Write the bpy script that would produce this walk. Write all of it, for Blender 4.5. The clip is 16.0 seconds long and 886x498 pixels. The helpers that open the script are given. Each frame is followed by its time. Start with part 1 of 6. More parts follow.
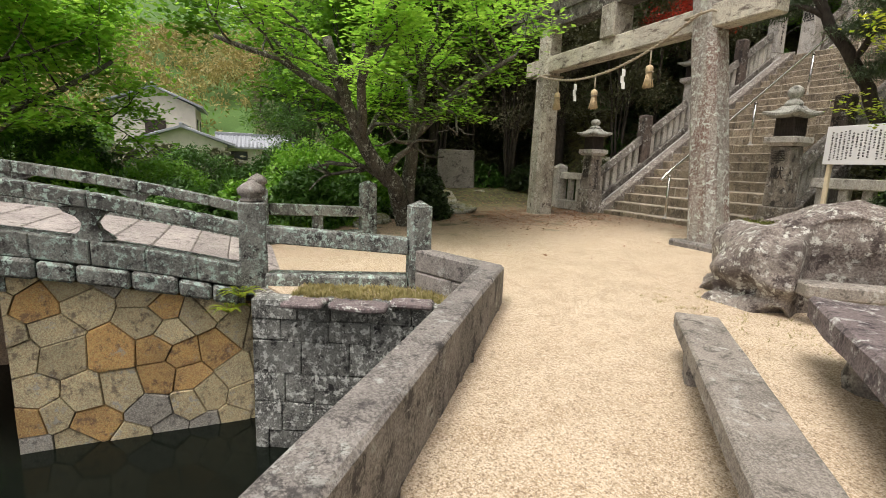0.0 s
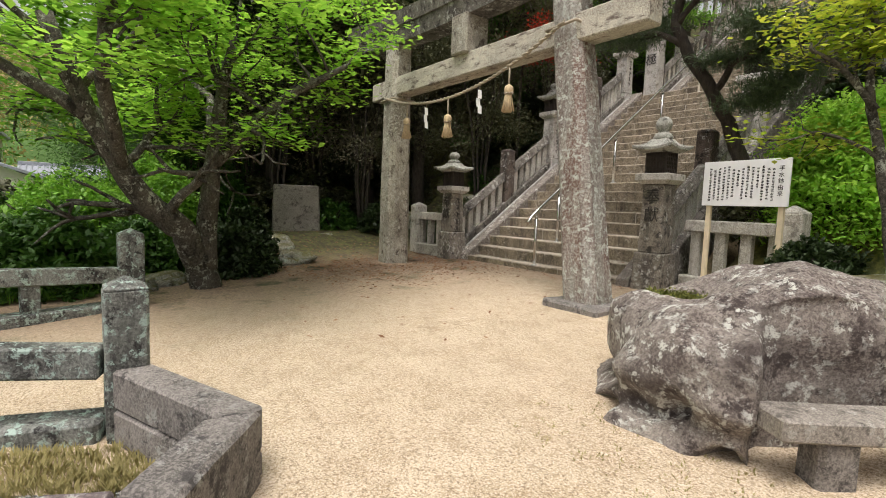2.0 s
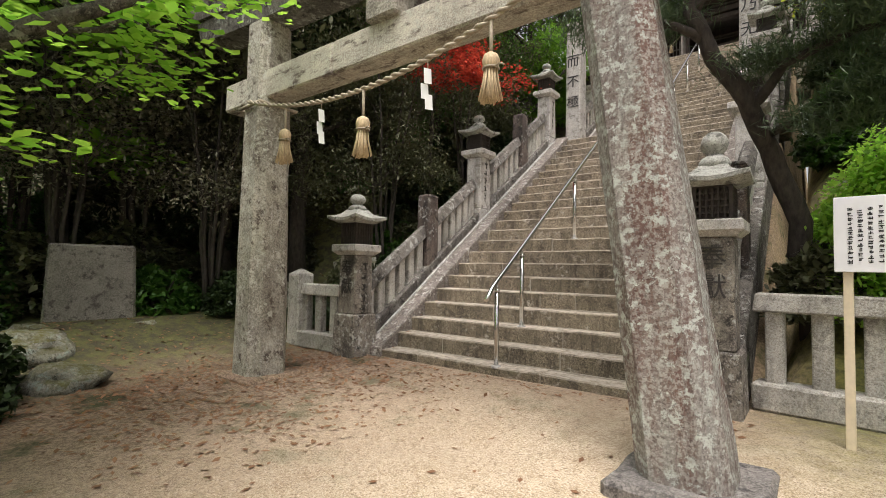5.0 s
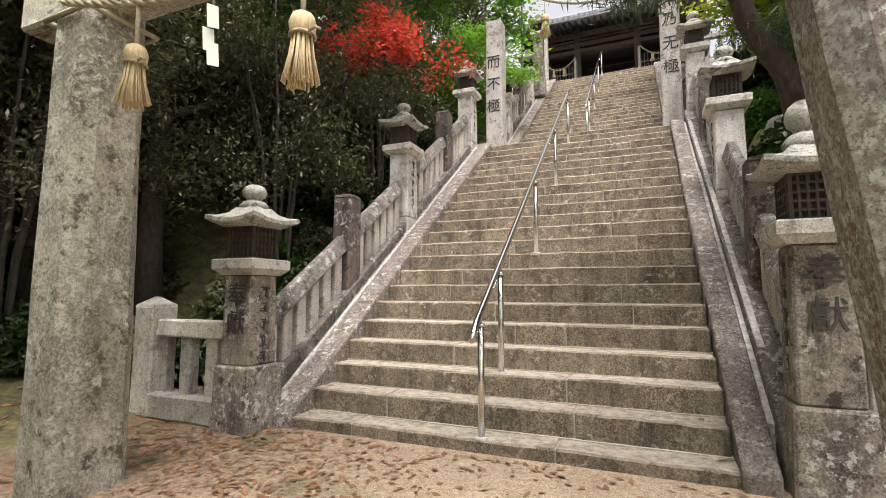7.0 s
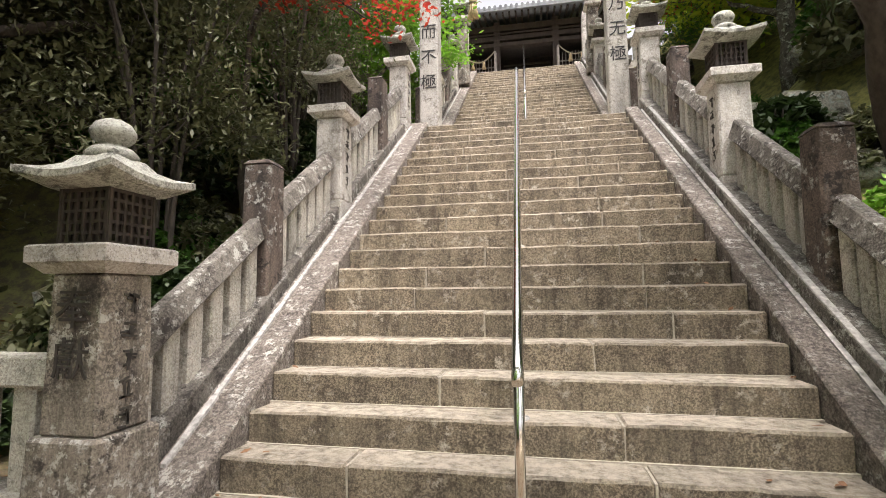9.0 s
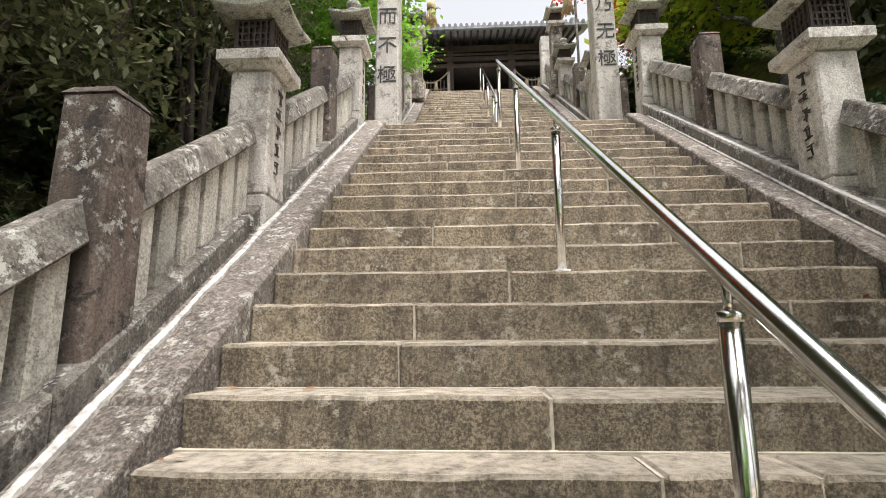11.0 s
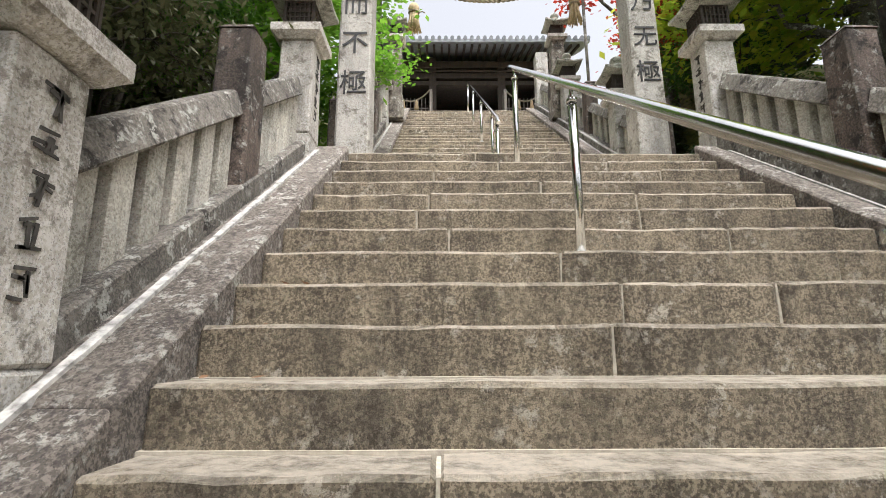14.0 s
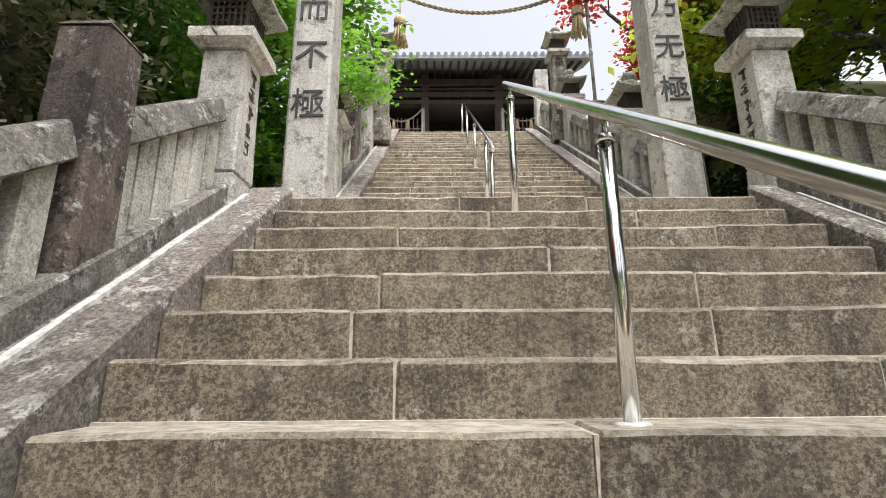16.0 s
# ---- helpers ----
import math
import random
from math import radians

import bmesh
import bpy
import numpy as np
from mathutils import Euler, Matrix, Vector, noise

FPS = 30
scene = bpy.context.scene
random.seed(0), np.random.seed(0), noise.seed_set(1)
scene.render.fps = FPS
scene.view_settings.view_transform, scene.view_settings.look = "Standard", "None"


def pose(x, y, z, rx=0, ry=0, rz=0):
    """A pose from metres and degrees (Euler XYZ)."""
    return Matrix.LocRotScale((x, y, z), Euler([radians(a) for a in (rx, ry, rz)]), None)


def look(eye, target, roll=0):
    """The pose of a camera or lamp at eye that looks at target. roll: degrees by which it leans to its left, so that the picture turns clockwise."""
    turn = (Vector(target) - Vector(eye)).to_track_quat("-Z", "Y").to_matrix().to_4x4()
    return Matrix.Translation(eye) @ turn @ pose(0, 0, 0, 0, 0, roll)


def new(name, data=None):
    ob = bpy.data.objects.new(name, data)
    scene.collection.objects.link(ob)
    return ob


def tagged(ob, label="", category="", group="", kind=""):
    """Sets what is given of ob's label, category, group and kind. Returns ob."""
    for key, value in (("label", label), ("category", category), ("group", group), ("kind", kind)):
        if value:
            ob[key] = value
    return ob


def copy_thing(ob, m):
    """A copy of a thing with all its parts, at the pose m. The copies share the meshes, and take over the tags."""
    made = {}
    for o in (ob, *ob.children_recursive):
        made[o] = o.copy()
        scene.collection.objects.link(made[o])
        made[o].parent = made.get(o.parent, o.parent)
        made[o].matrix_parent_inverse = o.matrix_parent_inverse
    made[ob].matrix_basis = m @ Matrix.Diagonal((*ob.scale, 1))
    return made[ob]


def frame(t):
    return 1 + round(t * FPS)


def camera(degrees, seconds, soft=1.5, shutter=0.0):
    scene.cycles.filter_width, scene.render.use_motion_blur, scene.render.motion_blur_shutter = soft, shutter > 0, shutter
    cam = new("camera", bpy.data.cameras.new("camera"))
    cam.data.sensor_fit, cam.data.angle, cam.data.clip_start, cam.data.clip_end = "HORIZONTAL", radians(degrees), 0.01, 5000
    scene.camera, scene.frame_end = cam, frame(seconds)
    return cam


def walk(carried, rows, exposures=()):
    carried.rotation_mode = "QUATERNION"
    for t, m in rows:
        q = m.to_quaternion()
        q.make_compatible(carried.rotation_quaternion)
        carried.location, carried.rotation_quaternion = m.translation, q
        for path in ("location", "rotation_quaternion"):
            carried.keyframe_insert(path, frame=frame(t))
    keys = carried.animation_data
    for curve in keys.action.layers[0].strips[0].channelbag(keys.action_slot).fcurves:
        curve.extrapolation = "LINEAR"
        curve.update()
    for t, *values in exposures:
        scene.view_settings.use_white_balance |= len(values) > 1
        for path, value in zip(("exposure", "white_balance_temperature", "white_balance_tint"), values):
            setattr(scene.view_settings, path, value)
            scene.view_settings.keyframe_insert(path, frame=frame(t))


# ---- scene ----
cam = camera(85.5, 16.0, soft=0.9)
PATH = [
    (0, (0.033, -0.104, 1.149), (-1.781, 0.663, 0.803), 2.1),
    (0.5, (-0.278, 0.272, 1.183), (-2.006, 1.234, 0.885), 2.2),
    (1, (-0.647, 0.603, 1.209), (-2.311, 1.683, 0.953), 2.2),
    (1.5, (-0.983, 0.978, 1.216), (-2.601, 2.133, 0.999), 2.2),
    (2, (-1.373, 1.299, 1.226), (-2.954, 2.51, 1.045), 2.1),
    (2.5, (-1.778, 1.614, 1.235), (-3.332, 2.864, 1.086), 2.0),
    (3, (-2.198, 1.935, 1.253), (-3.719, 3.23, 1.148), 1.9),
    (3.5, (-2.652, 2.189, 1.28), (-4.127, 3.539, 1.228), 1.7),
    (4, (-3.058, 2.492, 1.306), (-4.474, 3.904, 1.305), 1.5),
    (4.2, (-3.237, 2.574, 1.312), (-4.621, 4.019, 1.329), 1.4),
    (6.3, (-5.004, 3.552, 1.277), (-5.941, 5.311, 1.443), 0.4),
    (6.5, (-5.13, 3.669, 1.301), (-6.022, 5.451, 1.473), 0.3),
    (7, (-5.472, 3.898, 1.319), (-6.251, 5.731, 1.501), 0.1),
    (7.5, (-5.754, 4.157, 1.317), (-6.415, 6.036, 1.494), 0.0),
    (8, (-5.996, 4.416, 1.339), (-6.552, 6.329, 1.507), -0.3),
    (8.5, (-6.275, 4.645, 1.359), (-6.729, 6.586, 1.53), -0.4),
    (9, (-6.477, 4.984, 1.35), (-6.845, 6.941, 1.539), -0.5),
    (9.2, (-6.553, 5.109, 1.369), (-6.887, 7.071, 1.564), -0.6),
    (11.3, (-7.164, 6.956, 1.484), (-7.239, 8.922, 1.846), -0.1),
    (11.5, (-7.196, 7.174, 1.523), (-7.26, 9.137, 1.898), 0.1),
    (12, (-7.26, 7.544, 1.721), (-7.291, 9.504, 2.118), 0.1),
    (12.5, (-7.276, 7.806, 1.899), (-7.301, 9.761, 2.317), 0.0),
    (13, (-7.322, 8.05, 2.068), (-7.33, 10.005, 2.492), -0.1),
    (13.5, (-7.359, 8.264, 2.23), (-7.36, 10.22, 2.647), -0.0),
    (14, (-7.309, 8.486, 2.385), (-7.3, 10.441, 2.803), -0.2),
    (14.5, (-7.303, 8.701, 2.522), (-7.312, 10.654, 2.952), -0.2),
    (15, (-7.235, 8.935, 2.703), (-7.245, 10.884, 3.15), -0.1),
    (15.5, (-7.219, 9.164, 2.855), (-7.214, 11.11, 3.313), -0.1),
    (16, (-7.127, 9.43, 2.984), (-7.118, 11.37, 3.468), -0.4),
]
EXPOSURE = [(0.0, -0.55, 6750, 13), (2.0, -0.56, 6650, 13), (4.2, -0.48, 6550, 13), (6.3, 0.06, 6600, 16), (9.2, 0.45, 6650, 15), (12.0, 0.34, 6400, 11), (16.0, 0.34, 6300, 11)]
walk(cam, [(t, look(eye, target, roll)) for t, eye, target, roll in PATH], EXPOSURE)

# ---- world, sun ----
world = bpy.data.worlds.new("sky")
scene.world = world
world.use_nodes = True
wn, wl = world.node_tree.nodes, world.node_tree.links
sky = wn.new("ShaderNodeTexSky")
sky.sky_type, sky.sun_disc = "NISHITA", False
sky.sun_elevation, sky.sun_rotation = radians(70), radians(150)
sky.air_density, sky.dust_density, sky.ozone_density = 1.0, 6.0, 1.0
veil = wn.new("ShaderNodeHueSaturation")
veil.inputs["Saturation"].default_value = 0.18
veil.inputs["Value"].default_value = 2.2
wl.new(sky.outputs[0], veil.inputs["Color"])
wl.new(veil.outputs[0], wn["Background"].inputs[0])
wn["Background"].inputs[1].default_value = 0.12
sun = new("sun", bpy.data.lights.new("sun", "SUN"))
sun.data.energy, sun.data.angle, sun.data.color = 3.5, radians(30), (1.0, 0.96, 0.9)
sun.rotation_euler = Euler((radians(20), 0, radians(30)))


# ---- materials ----
def node_mat(name, rough=0.85, metal=0.0):
    m = bpy.data.materials.new(name)
    m.use_nodes = True
    b = m.node_tree.nodes["Principled BSDF"]
    b.inputs["Roughness"].default_value, b.inputs["Metallic"].default_value = rough, metal
    return m, m.node_tree.nodes, m.node_tree.links, b


def noise_at(n, l, scale, detail=6.0, rough=0.6, coord=None, stretch=None):
    t = n.new("ShaderNodeTexNoise")
    t.inputs["Scale"].default_value, t.inputs["Detail"].default_value, t.inputs["Roughness"].default_value = scale, detail, rough
    if coord is not None:
        if stretch:
            mp = n.new("ShaderNodeMapping")
            mp.inputs["Scale"].default_value = stretch
            l.new(coord, mp.inputs[0])
            coord = mp.outputs[0]
        l.new(coord, t.inputs["Vector"])
    return t.outputs["Fac"]


def ramp(n, l, fac, lo, hi):
    r = n.new("ShaderNodeMapRange")
    r.inputs["From Min"].default_value, r.inputs["From Max"].default_value = lo, hi
    l.new(fac, r.inputs["Value"])
    return r.outputs[0]


def mixc(n, l, fac, a, b):
    m = n.new("ShaderNodeMix")
    m.data_type = "RGBA"
    for sock, v in ((m.inputs[0], fac), (m.inputs[6], a), (m.inputs[7], b)):
        if isinstance(v, (int, float)):
            sock.default_value = v
        elif isinstance(v, tuple):
            sock.default_value = (*v, 1.0)
        else:
            l.new(v, sock)
    return m.outputs[2]


def times(n, l, a, b):
    m = n.new("ShaderNodeMath")
    m.operation = "MULTIPLY"
    for sock, v in ((m.inputs[0], a), (m.inputs[1], b)):
        if isinstance(v, (int, float)):
            sock.default_value = v
        else:
            l.new(v, sock)
    return m.outputs[0]


def bump(n, l, b, fac, strength, distance):
    k = n.new("ShaderNodeBump")
    k.inputs["Strength"].default_value, k.inputs["Distance"].default_value = strength, distance
    l.new(fac, k.inputs["Height"])
    l.new(k.outputs[0], b.inputs["Normal"])


def world_pos(n):
    return n.new("ShaderNodeNewGeometry").outputs["Position"]


def stone(name, light, dark, stain, lichen=None, lichen_at=0.62, moss_or_lit_dust=None, grain=70.0, stretch=None, vary=0.25, depth=0.012, streak=0.0, blotch=0.2, pit=0.2, mottle=1.0, crystal=0.5):
    """Weathered granite: two tones, dark stains, pale lichen spots, grain, and a tone on faces that look up: moss, or
    dusty wear with light from above painted in.
    """
    m, n, l, b = node_mat(name, 0.9)
    p = world_pos(n)
    c = mixc(n, l, ramp(n, l, noise_at(n, l, 3.0, 6, 0.68, p, stretch), 0.41, 0.59), dark, light)
    speck = ramp(n, l, noise_at(n, l, grain, 3, 0.7, p), 0.46, 0.55)
    c = mixc(n, l, times(n, l, speck, crystal), c, tuple(min(0.8, v * 1.8) for v in light))
    c = mixc(n, l, times(n, l, ramp(n, l, noise_at(n, l, 8.0, 8, 0.76, p, stretch), 0.53, 0.61), mottle), c, stain)
    patch = ramp(n, l, noise_at(n, l, 1.3, 7, 0.68, p, stretch), 0.48, 0.62)
    c = mixc(n, l, times(n, l, patch, blotch), c, stain)
    if streak:
        c = mixc(n, l, times(n, l, ramp(n, l, noise_at(n, l, 3.2, 6, 0.75, p, (1.6, 1.6, 0.22)), 0.48, 0.64), streak), c, tuple(v * 0.55 for v in stain))
    if lichen:
        spot = ramp(n, l, noise_at(n, l, 17.0, 8, 0.74, p), 0.53, 0.565)
        c = mixc(n, l, times(n, l, spot, ramp(n, l, noise_at(n, l, 4.5, 6, 0.7, p), lichen_at - 0.12, lichen_at)), c, lichen)
    pits = ramp(n, l, noise_at(n, l, grain * 0.45, 4, 0.7, p), 0.54, 0.6)
    c = mixc(n, l, times(n, l, pits, pit), c, stain)
    fleck = ramp(n, l, noise_at(n, l, grain * 1.7, 2, 0.6, p), 0.58, 0.64)
    c = mixc(n, l, times(n, l, fleck, 0.5), c, tuple(v * 0.22 for v in dark))
    # Upward faces: moss on rocks; on steps dusty wear plus painted top light.
    if moss_or_lit_dust:
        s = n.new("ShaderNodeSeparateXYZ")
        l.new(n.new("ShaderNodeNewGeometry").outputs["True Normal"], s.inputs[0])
        c = mixc(n, l, times(n, l, ramp(n, l, s.outputs[2], 0.5, 0.9), ramp(n, l, noise_at(n, l, 14.0, 6, 0.7, p), 0.3, 0.6)), c, moss_or_lit_dust)
    r = n.new("ShaderNodeObjectInfo").outputs["Random"]
    k = n.new("ShaderNodeHueSaturation")
    l.new(c, k.inputs["Color"])
    l.new(ramp(n, l, r, -0.5 / max(vary, 0.01) + 0.5, 0.5 / max(vary, 0.01) + 0.5), k.inputs["Value"])
    q = n.new("ShaderNodeMath")
    q.operation, q.inputs[1].default_value = "ADD", 0.5
    l.new(k.inputs["Value"].links[0].from_socket, q.inputs[0])
    l.new(q.outputs[0], k.inputs["Value"])
    l.new(k.outputs[0], b.inputs["Base Color"])
    h = n.new("ShaderNodeMath")
    h.operation = "ADD"
    l.new(times(n, l, noise_at(n, l, 44.0, 8, 0.85, p), 1.3), h.inputs[0])
    l.new(noise_at(n, l, 9.0, 5, 0.6, p), h.inputs[1])
    bump(n, l, b, h.outputs[0], 1.0, depth * 0.5)
    return m


def plain(name, colour, rough=0.6, metal=0.0, vary=0.25, scale=12.0, depth=0.0, stretch=None, second=None):
    m, n, l, b = node_mat(name, rough, metal)
    p = world_pos(n)
    f = noise_at(n, l, scale, 6, 0.65, p, stretch)
    c = mixc(n, l, ramp(n, l, f, 0.3, 0.7), second or tuple(v * (1 - vary) for v in colour), tuple(min(1, v * (1 + vary)) for v in colour))
    l.new(c, b.inputs["Base Color"])
    if depth:
        bump(n, l, b, f, 0.8, depth)
    return m


def leaf_mat(name, a, bcol, through_=0.35, rough=0.5):
    m, n, l, b = node_mat(name, rough)
    g = n.new("ShaderNodeNewGeometry")
    f = ramp(n, l, noise_at(n, l, 1.3, 3, 0.6, g.outputs["Position"]), 0.35, 0.65)
    mid = mixc(n, l, g.outputs["Random Per Island"], a, bcol)
    c = mixc(n, l, times(n, l, f, 0.5), mid, tuple(v * 0.6 for v in a))
    l.new(c, b.inputs["Base Color"])
    t = n.new("ShaderNodeBsdfTranslucent")
    l.new(c, t.inputs[0])
    x = n.new("ShaderNodeMixShader")
    x.inputs[0].default_value = through_
    l.new(b.outputs[0], x.inputs[1])
    l.new(t.outputs[0], x.inputs[2])
    l.new(x.outputs[0], n["Material Output"].inputs[0])
    return m


# Last colour of STEP: paler treads, dusty wear with overhead light painted in.
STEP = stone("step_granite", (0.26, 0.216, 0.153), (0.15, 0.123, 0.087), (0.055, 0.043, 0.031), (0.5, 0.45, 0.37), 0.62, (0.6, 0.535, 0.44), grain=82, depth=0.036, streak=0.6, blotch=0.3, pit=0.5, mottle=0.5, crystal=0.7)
CURB = stone("curb_granite", (0.2, 0.174, 0.15), (0.13, 0.112, 0.097), (0.06, 0.05, 0.045), (0.55, 0.53, 0.48), 0.56, grain=62, depth=0.03, mottle=0.5, pit=0.6, crystal=0.7)
FENCE = stone("fence_granite", (0.5, 0.47, 0.405), (0.37, 0.345, 0.295), (0.1, 0.09, 0.075), (0.5, 0.48, 0.44), 0.6, vary=0.35, streak=0.4, mottle=0.6)
POST = stone("black_stained_granite", (0.13, 0.1, 0.082), (0.06, 0.046, 0.039), (0.024, 0.019, 0.017), (0.4, 0.4, 0.37), 0.6, streak=0.6, blotch=0.4)
FENCE_DARK = stone("dark_fence_granite", (0.185, 0.17, 0.148), (0.09, 0.08, 0.068), (0.036, 0.03, 0.026), (0.46, 0.46, 0.42), 0.57, streak=0.5)
TORII = stone("torii_granite", (0.41, 0.385, 0.32), (0.26, 0.24, 0.19), (0.12, 0.095, 0.075), (0.58, 0.57, 0.5), 0.55, streak=0.35, depth=0.024, grain=50, blotch=0.35)
TORII_RUST = stone("rusty_torii_granite", (0.31, 0.3, 0.265), (0.19, 0.115, 0.09), (0.09, 0.045, 0.038), (0.56, 0.59, 0.53), 0.5, streak=0.3, depth=0.026, grain=42, blotch=0.25, stretch=(1.3, 1.3, 0.16), crystal=0.55, mottle=0.45)
BEAM = stone("beam_granite", (0.5, 0.455, 0.37), (0.33, 0.29, 0.24), (0.14, 0.11, 0.09), (0.5, 0.5, 0.42), 0.6, stretch=(0.5, 1.5, 1.5), streak=0.3)
PALE = stone("pale_granite", (0.55, 0.52, 0.46), (0.38, 0.355, 0.31), (0.22, 0.2, 0.17), (0.62, 0.6, 0.56), 0.6, streak=0.4)
LANTERN = stone("lantern_granite", (0.26, 0.23, 0.19), (0.12, 0.105, 0.09), (0.05, 0.043, 0.038), (0.5, 0.49, 0.45), 0.56, streak=0.6)
LANTERN_TOP = stone("lantern_roof_granite", (0.36, 0.36, 0.32), (0.22, 0.22, 0.19), (0.1, 0.1, 0.085), (0.5, 0.52, 0.46), 0.55)
BRIDGE = stone("bridge_granite", (0.24, 0.25, 0.225), (0.1, 0.1, 0.093), (0.026, 0.023, 0.023), (0.42, 0.54, 0.48), 0.47, depth=0.016, streak=0.75, blotch=0.5)
DECK = stone("deck_granite", (0.37, 0.33, 0.31), (0.25, 0.22, 0.21), (0.15, 0.13, 0.125), (0.45, 0.43, 0.41), 0.66)
WALL = stone("wall_granite", (0.235, 0.215, 0.195), (0.12, 0.11, 0.1), (0.06, 0.055, 0.052), (0.4, 0.4, 0.37), 0.62)
QUAY = stone("quay_granite", (0.21, 0.215, 0.195), (0.055, 0.055, 0.052), (0.018, 0.018, 0.018), (0.6, 0.62, 0.58), 0.46, depth=0.025, vary=0.4)
PIER = stone("pier_granite", (0.6, 0.46, 0.27), (0.46, 0.36, 0.23), (0.24, 0.19, 0.13), (0.46, 0.44, 0.38), 0.62, depth=0.03, vary=0.45)
PIER_RED = stone("rust_granite", (0.64, 0.36, 0.14), (0.5, 0.29, 0.13), (0.26, 0.16, 0.09), (0.46, 0.42, 0.34), 0.66, depth=0.03, vary=0.35)
PIER_GREY = stone("grey_pier_granite", (0.44, 0.41, 0.35), (0.32, 0.3, 0.26), (0.19, 0.18, 0.16), (0.5, 0.49, 0.45), 0.6, depth=0.03, vary=0.35)
ROCK = stone("boulder_rock", (0.27, 0.238, 0.208), (0.145, 0.116, 0.103), (0.055, 0.04, 0.036), (0.62, 0.62, 0.56), 0.54, grain=60, depth=0.02, blotch=0.8, pit=0.12)
MOSSROCK = stone("moss_rock", (0.33, 0.32, 0.26), (0.2, 0.19, 0.15), (0.07, 0.07, 0.05), (0.42, 0.48, 0.42), 0.48, moss_or_lit_dust=(0.16, 0.15, 0.04), grain=40, depth=0.05)
TABLE = stone("slab_stone", (0.21, 0.17, 0.165), (0.13, 0.105, 0.105), (0.06, 0.048, 0.05), (0.62, 0.62, 0.58), 0.6, depth=0.014, pit=0.3)
STELE = stone("memorial_slate", (0.2, 0.185, 0.16), (0.13, 0.12, 0.1), (0.07, 0.062, 0.052), depth=0.006, pit=0.2)
MORTAR = plain("mortar", (0.4, 0.36, 0.295), 0.95, vary=0.3, scale=30, depth=0.006)
WHITE_MORTAR = plain("white_mortar", (0.4, 0.39, 0.365), 0.9, vary=0.6, scale=22, depth=0.006)
STEEL = plain("stainless_steel", (0.62, 0.62, 0.6), 0.16, 1.0, vary=0.08, scale=20)
BENCH = stone("grey_weathered_wood", (0.24, 0.215, 0.185), (0.15, 0.135, 0.115), (0.09, 0.08, 0.068), (0.42, 0.41, 0.37), 0.6, grain=110, depth=0.006, pit=0.3)
DARKWOOD = plain("dark_old_wood", (0.045, 0.035, 0.028), 0.75, vary=0.45, scale=16, depth=0.004)
GATEWOOD = plain("gate_wood", (0.045, 0.033, 0.026), 0.8, vary=0.45, scale=9, depth=0.004, stretch=(1, 1, 0.3))
LATTICE = plain("grey_lattice_wood", (0.2, 0.18, 0.16), 0.8, vary=0.3)
PALEWOOD = plain("cream_post_wood", (0.66, 0.57, 0.4), 0.7, vary=0.12)
WHITE = plain("white_board", (0.82, 0.83, 0.84), 0.5, vary=0.03)
INK = plain("black_ink", (0.02, 0.02, 0.022), 0.6, vary=0.2)
CARVED = plain("carved_ink", (0.05, 0.045, 0.04), 0.9, vary=0.5, scale=25)
STRAW = plain("rice_straw", (0.56, 0.44, 0.27), 0.85, vary=0.35, scale=60, depth=0.004, stretch=(3, 3, 0.3))
ROPE = plain("old_rope", (0.36, 0.31, 0.23), 0.9, vary=0.3, scale=50, depth=0.004)
PAPER = plain("white_paper", (0.85, 0.85, 0.83), 0.7, vary=0.03)
TILE = plain("grey_roof_tile", (0.3, 0.32, 0.35), 0.45, vary=0.25, scale=5)
PLASTER = plain("cream_plaster", (0.66, 0.62, 0.53), 0.85, vary=0.1, scale=2)
GLASSY = plain("dark_window", (0.05, 0.06, 0.07), 0.15, vary=0.2)
BARK = plain("dark_bark", (0.055, 0.045, 0.036), 0.95, vary=0.5, scale=22, depth=0.02, stretch=(1, 1, 0.4))
MAPLEBARK = stone("mossy_maple_bark", (0.1, 0.09, 0.07), (0.05, 0.045, 0.035), (0.022, 0.02, 0.015), (0.38, 0.4, 0.33), 0.56, grain=45, depth=0.02, stretch=(1, 1, 0.4))
MAPLE = leaf_mat("maple_leaf", (0.24, 0.52, 0.05), (0.5, 0.76, 0.11), 0.6)
YELLOW = leaf_mat("young_maple_leaf", (0.24, 0.4, 0.03), (0.6, 0.6, 0.07), 0.6)
GREEN = leaf_mat("green_leaf", (0.045, 0.13, 0.018), (0.1, 0.22, 0.03))
BRIGHT = leaf_mat("bright_leaf", (0.14, 0.34, 0.03), (0.27, 0.5, 0.055), 0.45)
DARK = leaf_mat("evergreen_leaf", (0.022, 0.045, 0.012), (0.05, 0.085, 0.022), 0.2)
OLIVE = leaf_mat("olive_leaf", (0.085, 0.095, 0.04), (0.16, 0.165, 0.08), 0.25)
GREYLEAF = leaf_mat("grey_olive_leaf", (0.15, 0.145, 0.085), (0.3, 0.29, 0.19), 0.3)
BAMBOO = leaf_mat("bamboo_leaf", (0.3, 0.25, 0.08), (0.5, 0.42, 0.16), 0.3)
RED = leaf_mat("red_maple_leaf", (0.34, 0.03, 0.02), (0.68, 0.1, 0.05), 0.5)
NEEDLE = leaf_mat("pine_needle", (0.055, 0.1, 0.04), (0.12, 0.17, 0.075), 0.15)
DRY = leaf_mat("dry_grass", (0.3, 0.27, 0.1), (0.5, 0.43, 0.2), 0.3, 0.8)
MOSSLEAF = leaf_mat("cushion_moss", (0.05, 0.07, 0.012), (0.2, 0.2, 0.03), 0.1, 0.9)
DEAD = leaf_mat("dead_leaf", (0.2, 0.1, 0.05), (0.34, 0.19, 0.1), 0.1, 0.9)


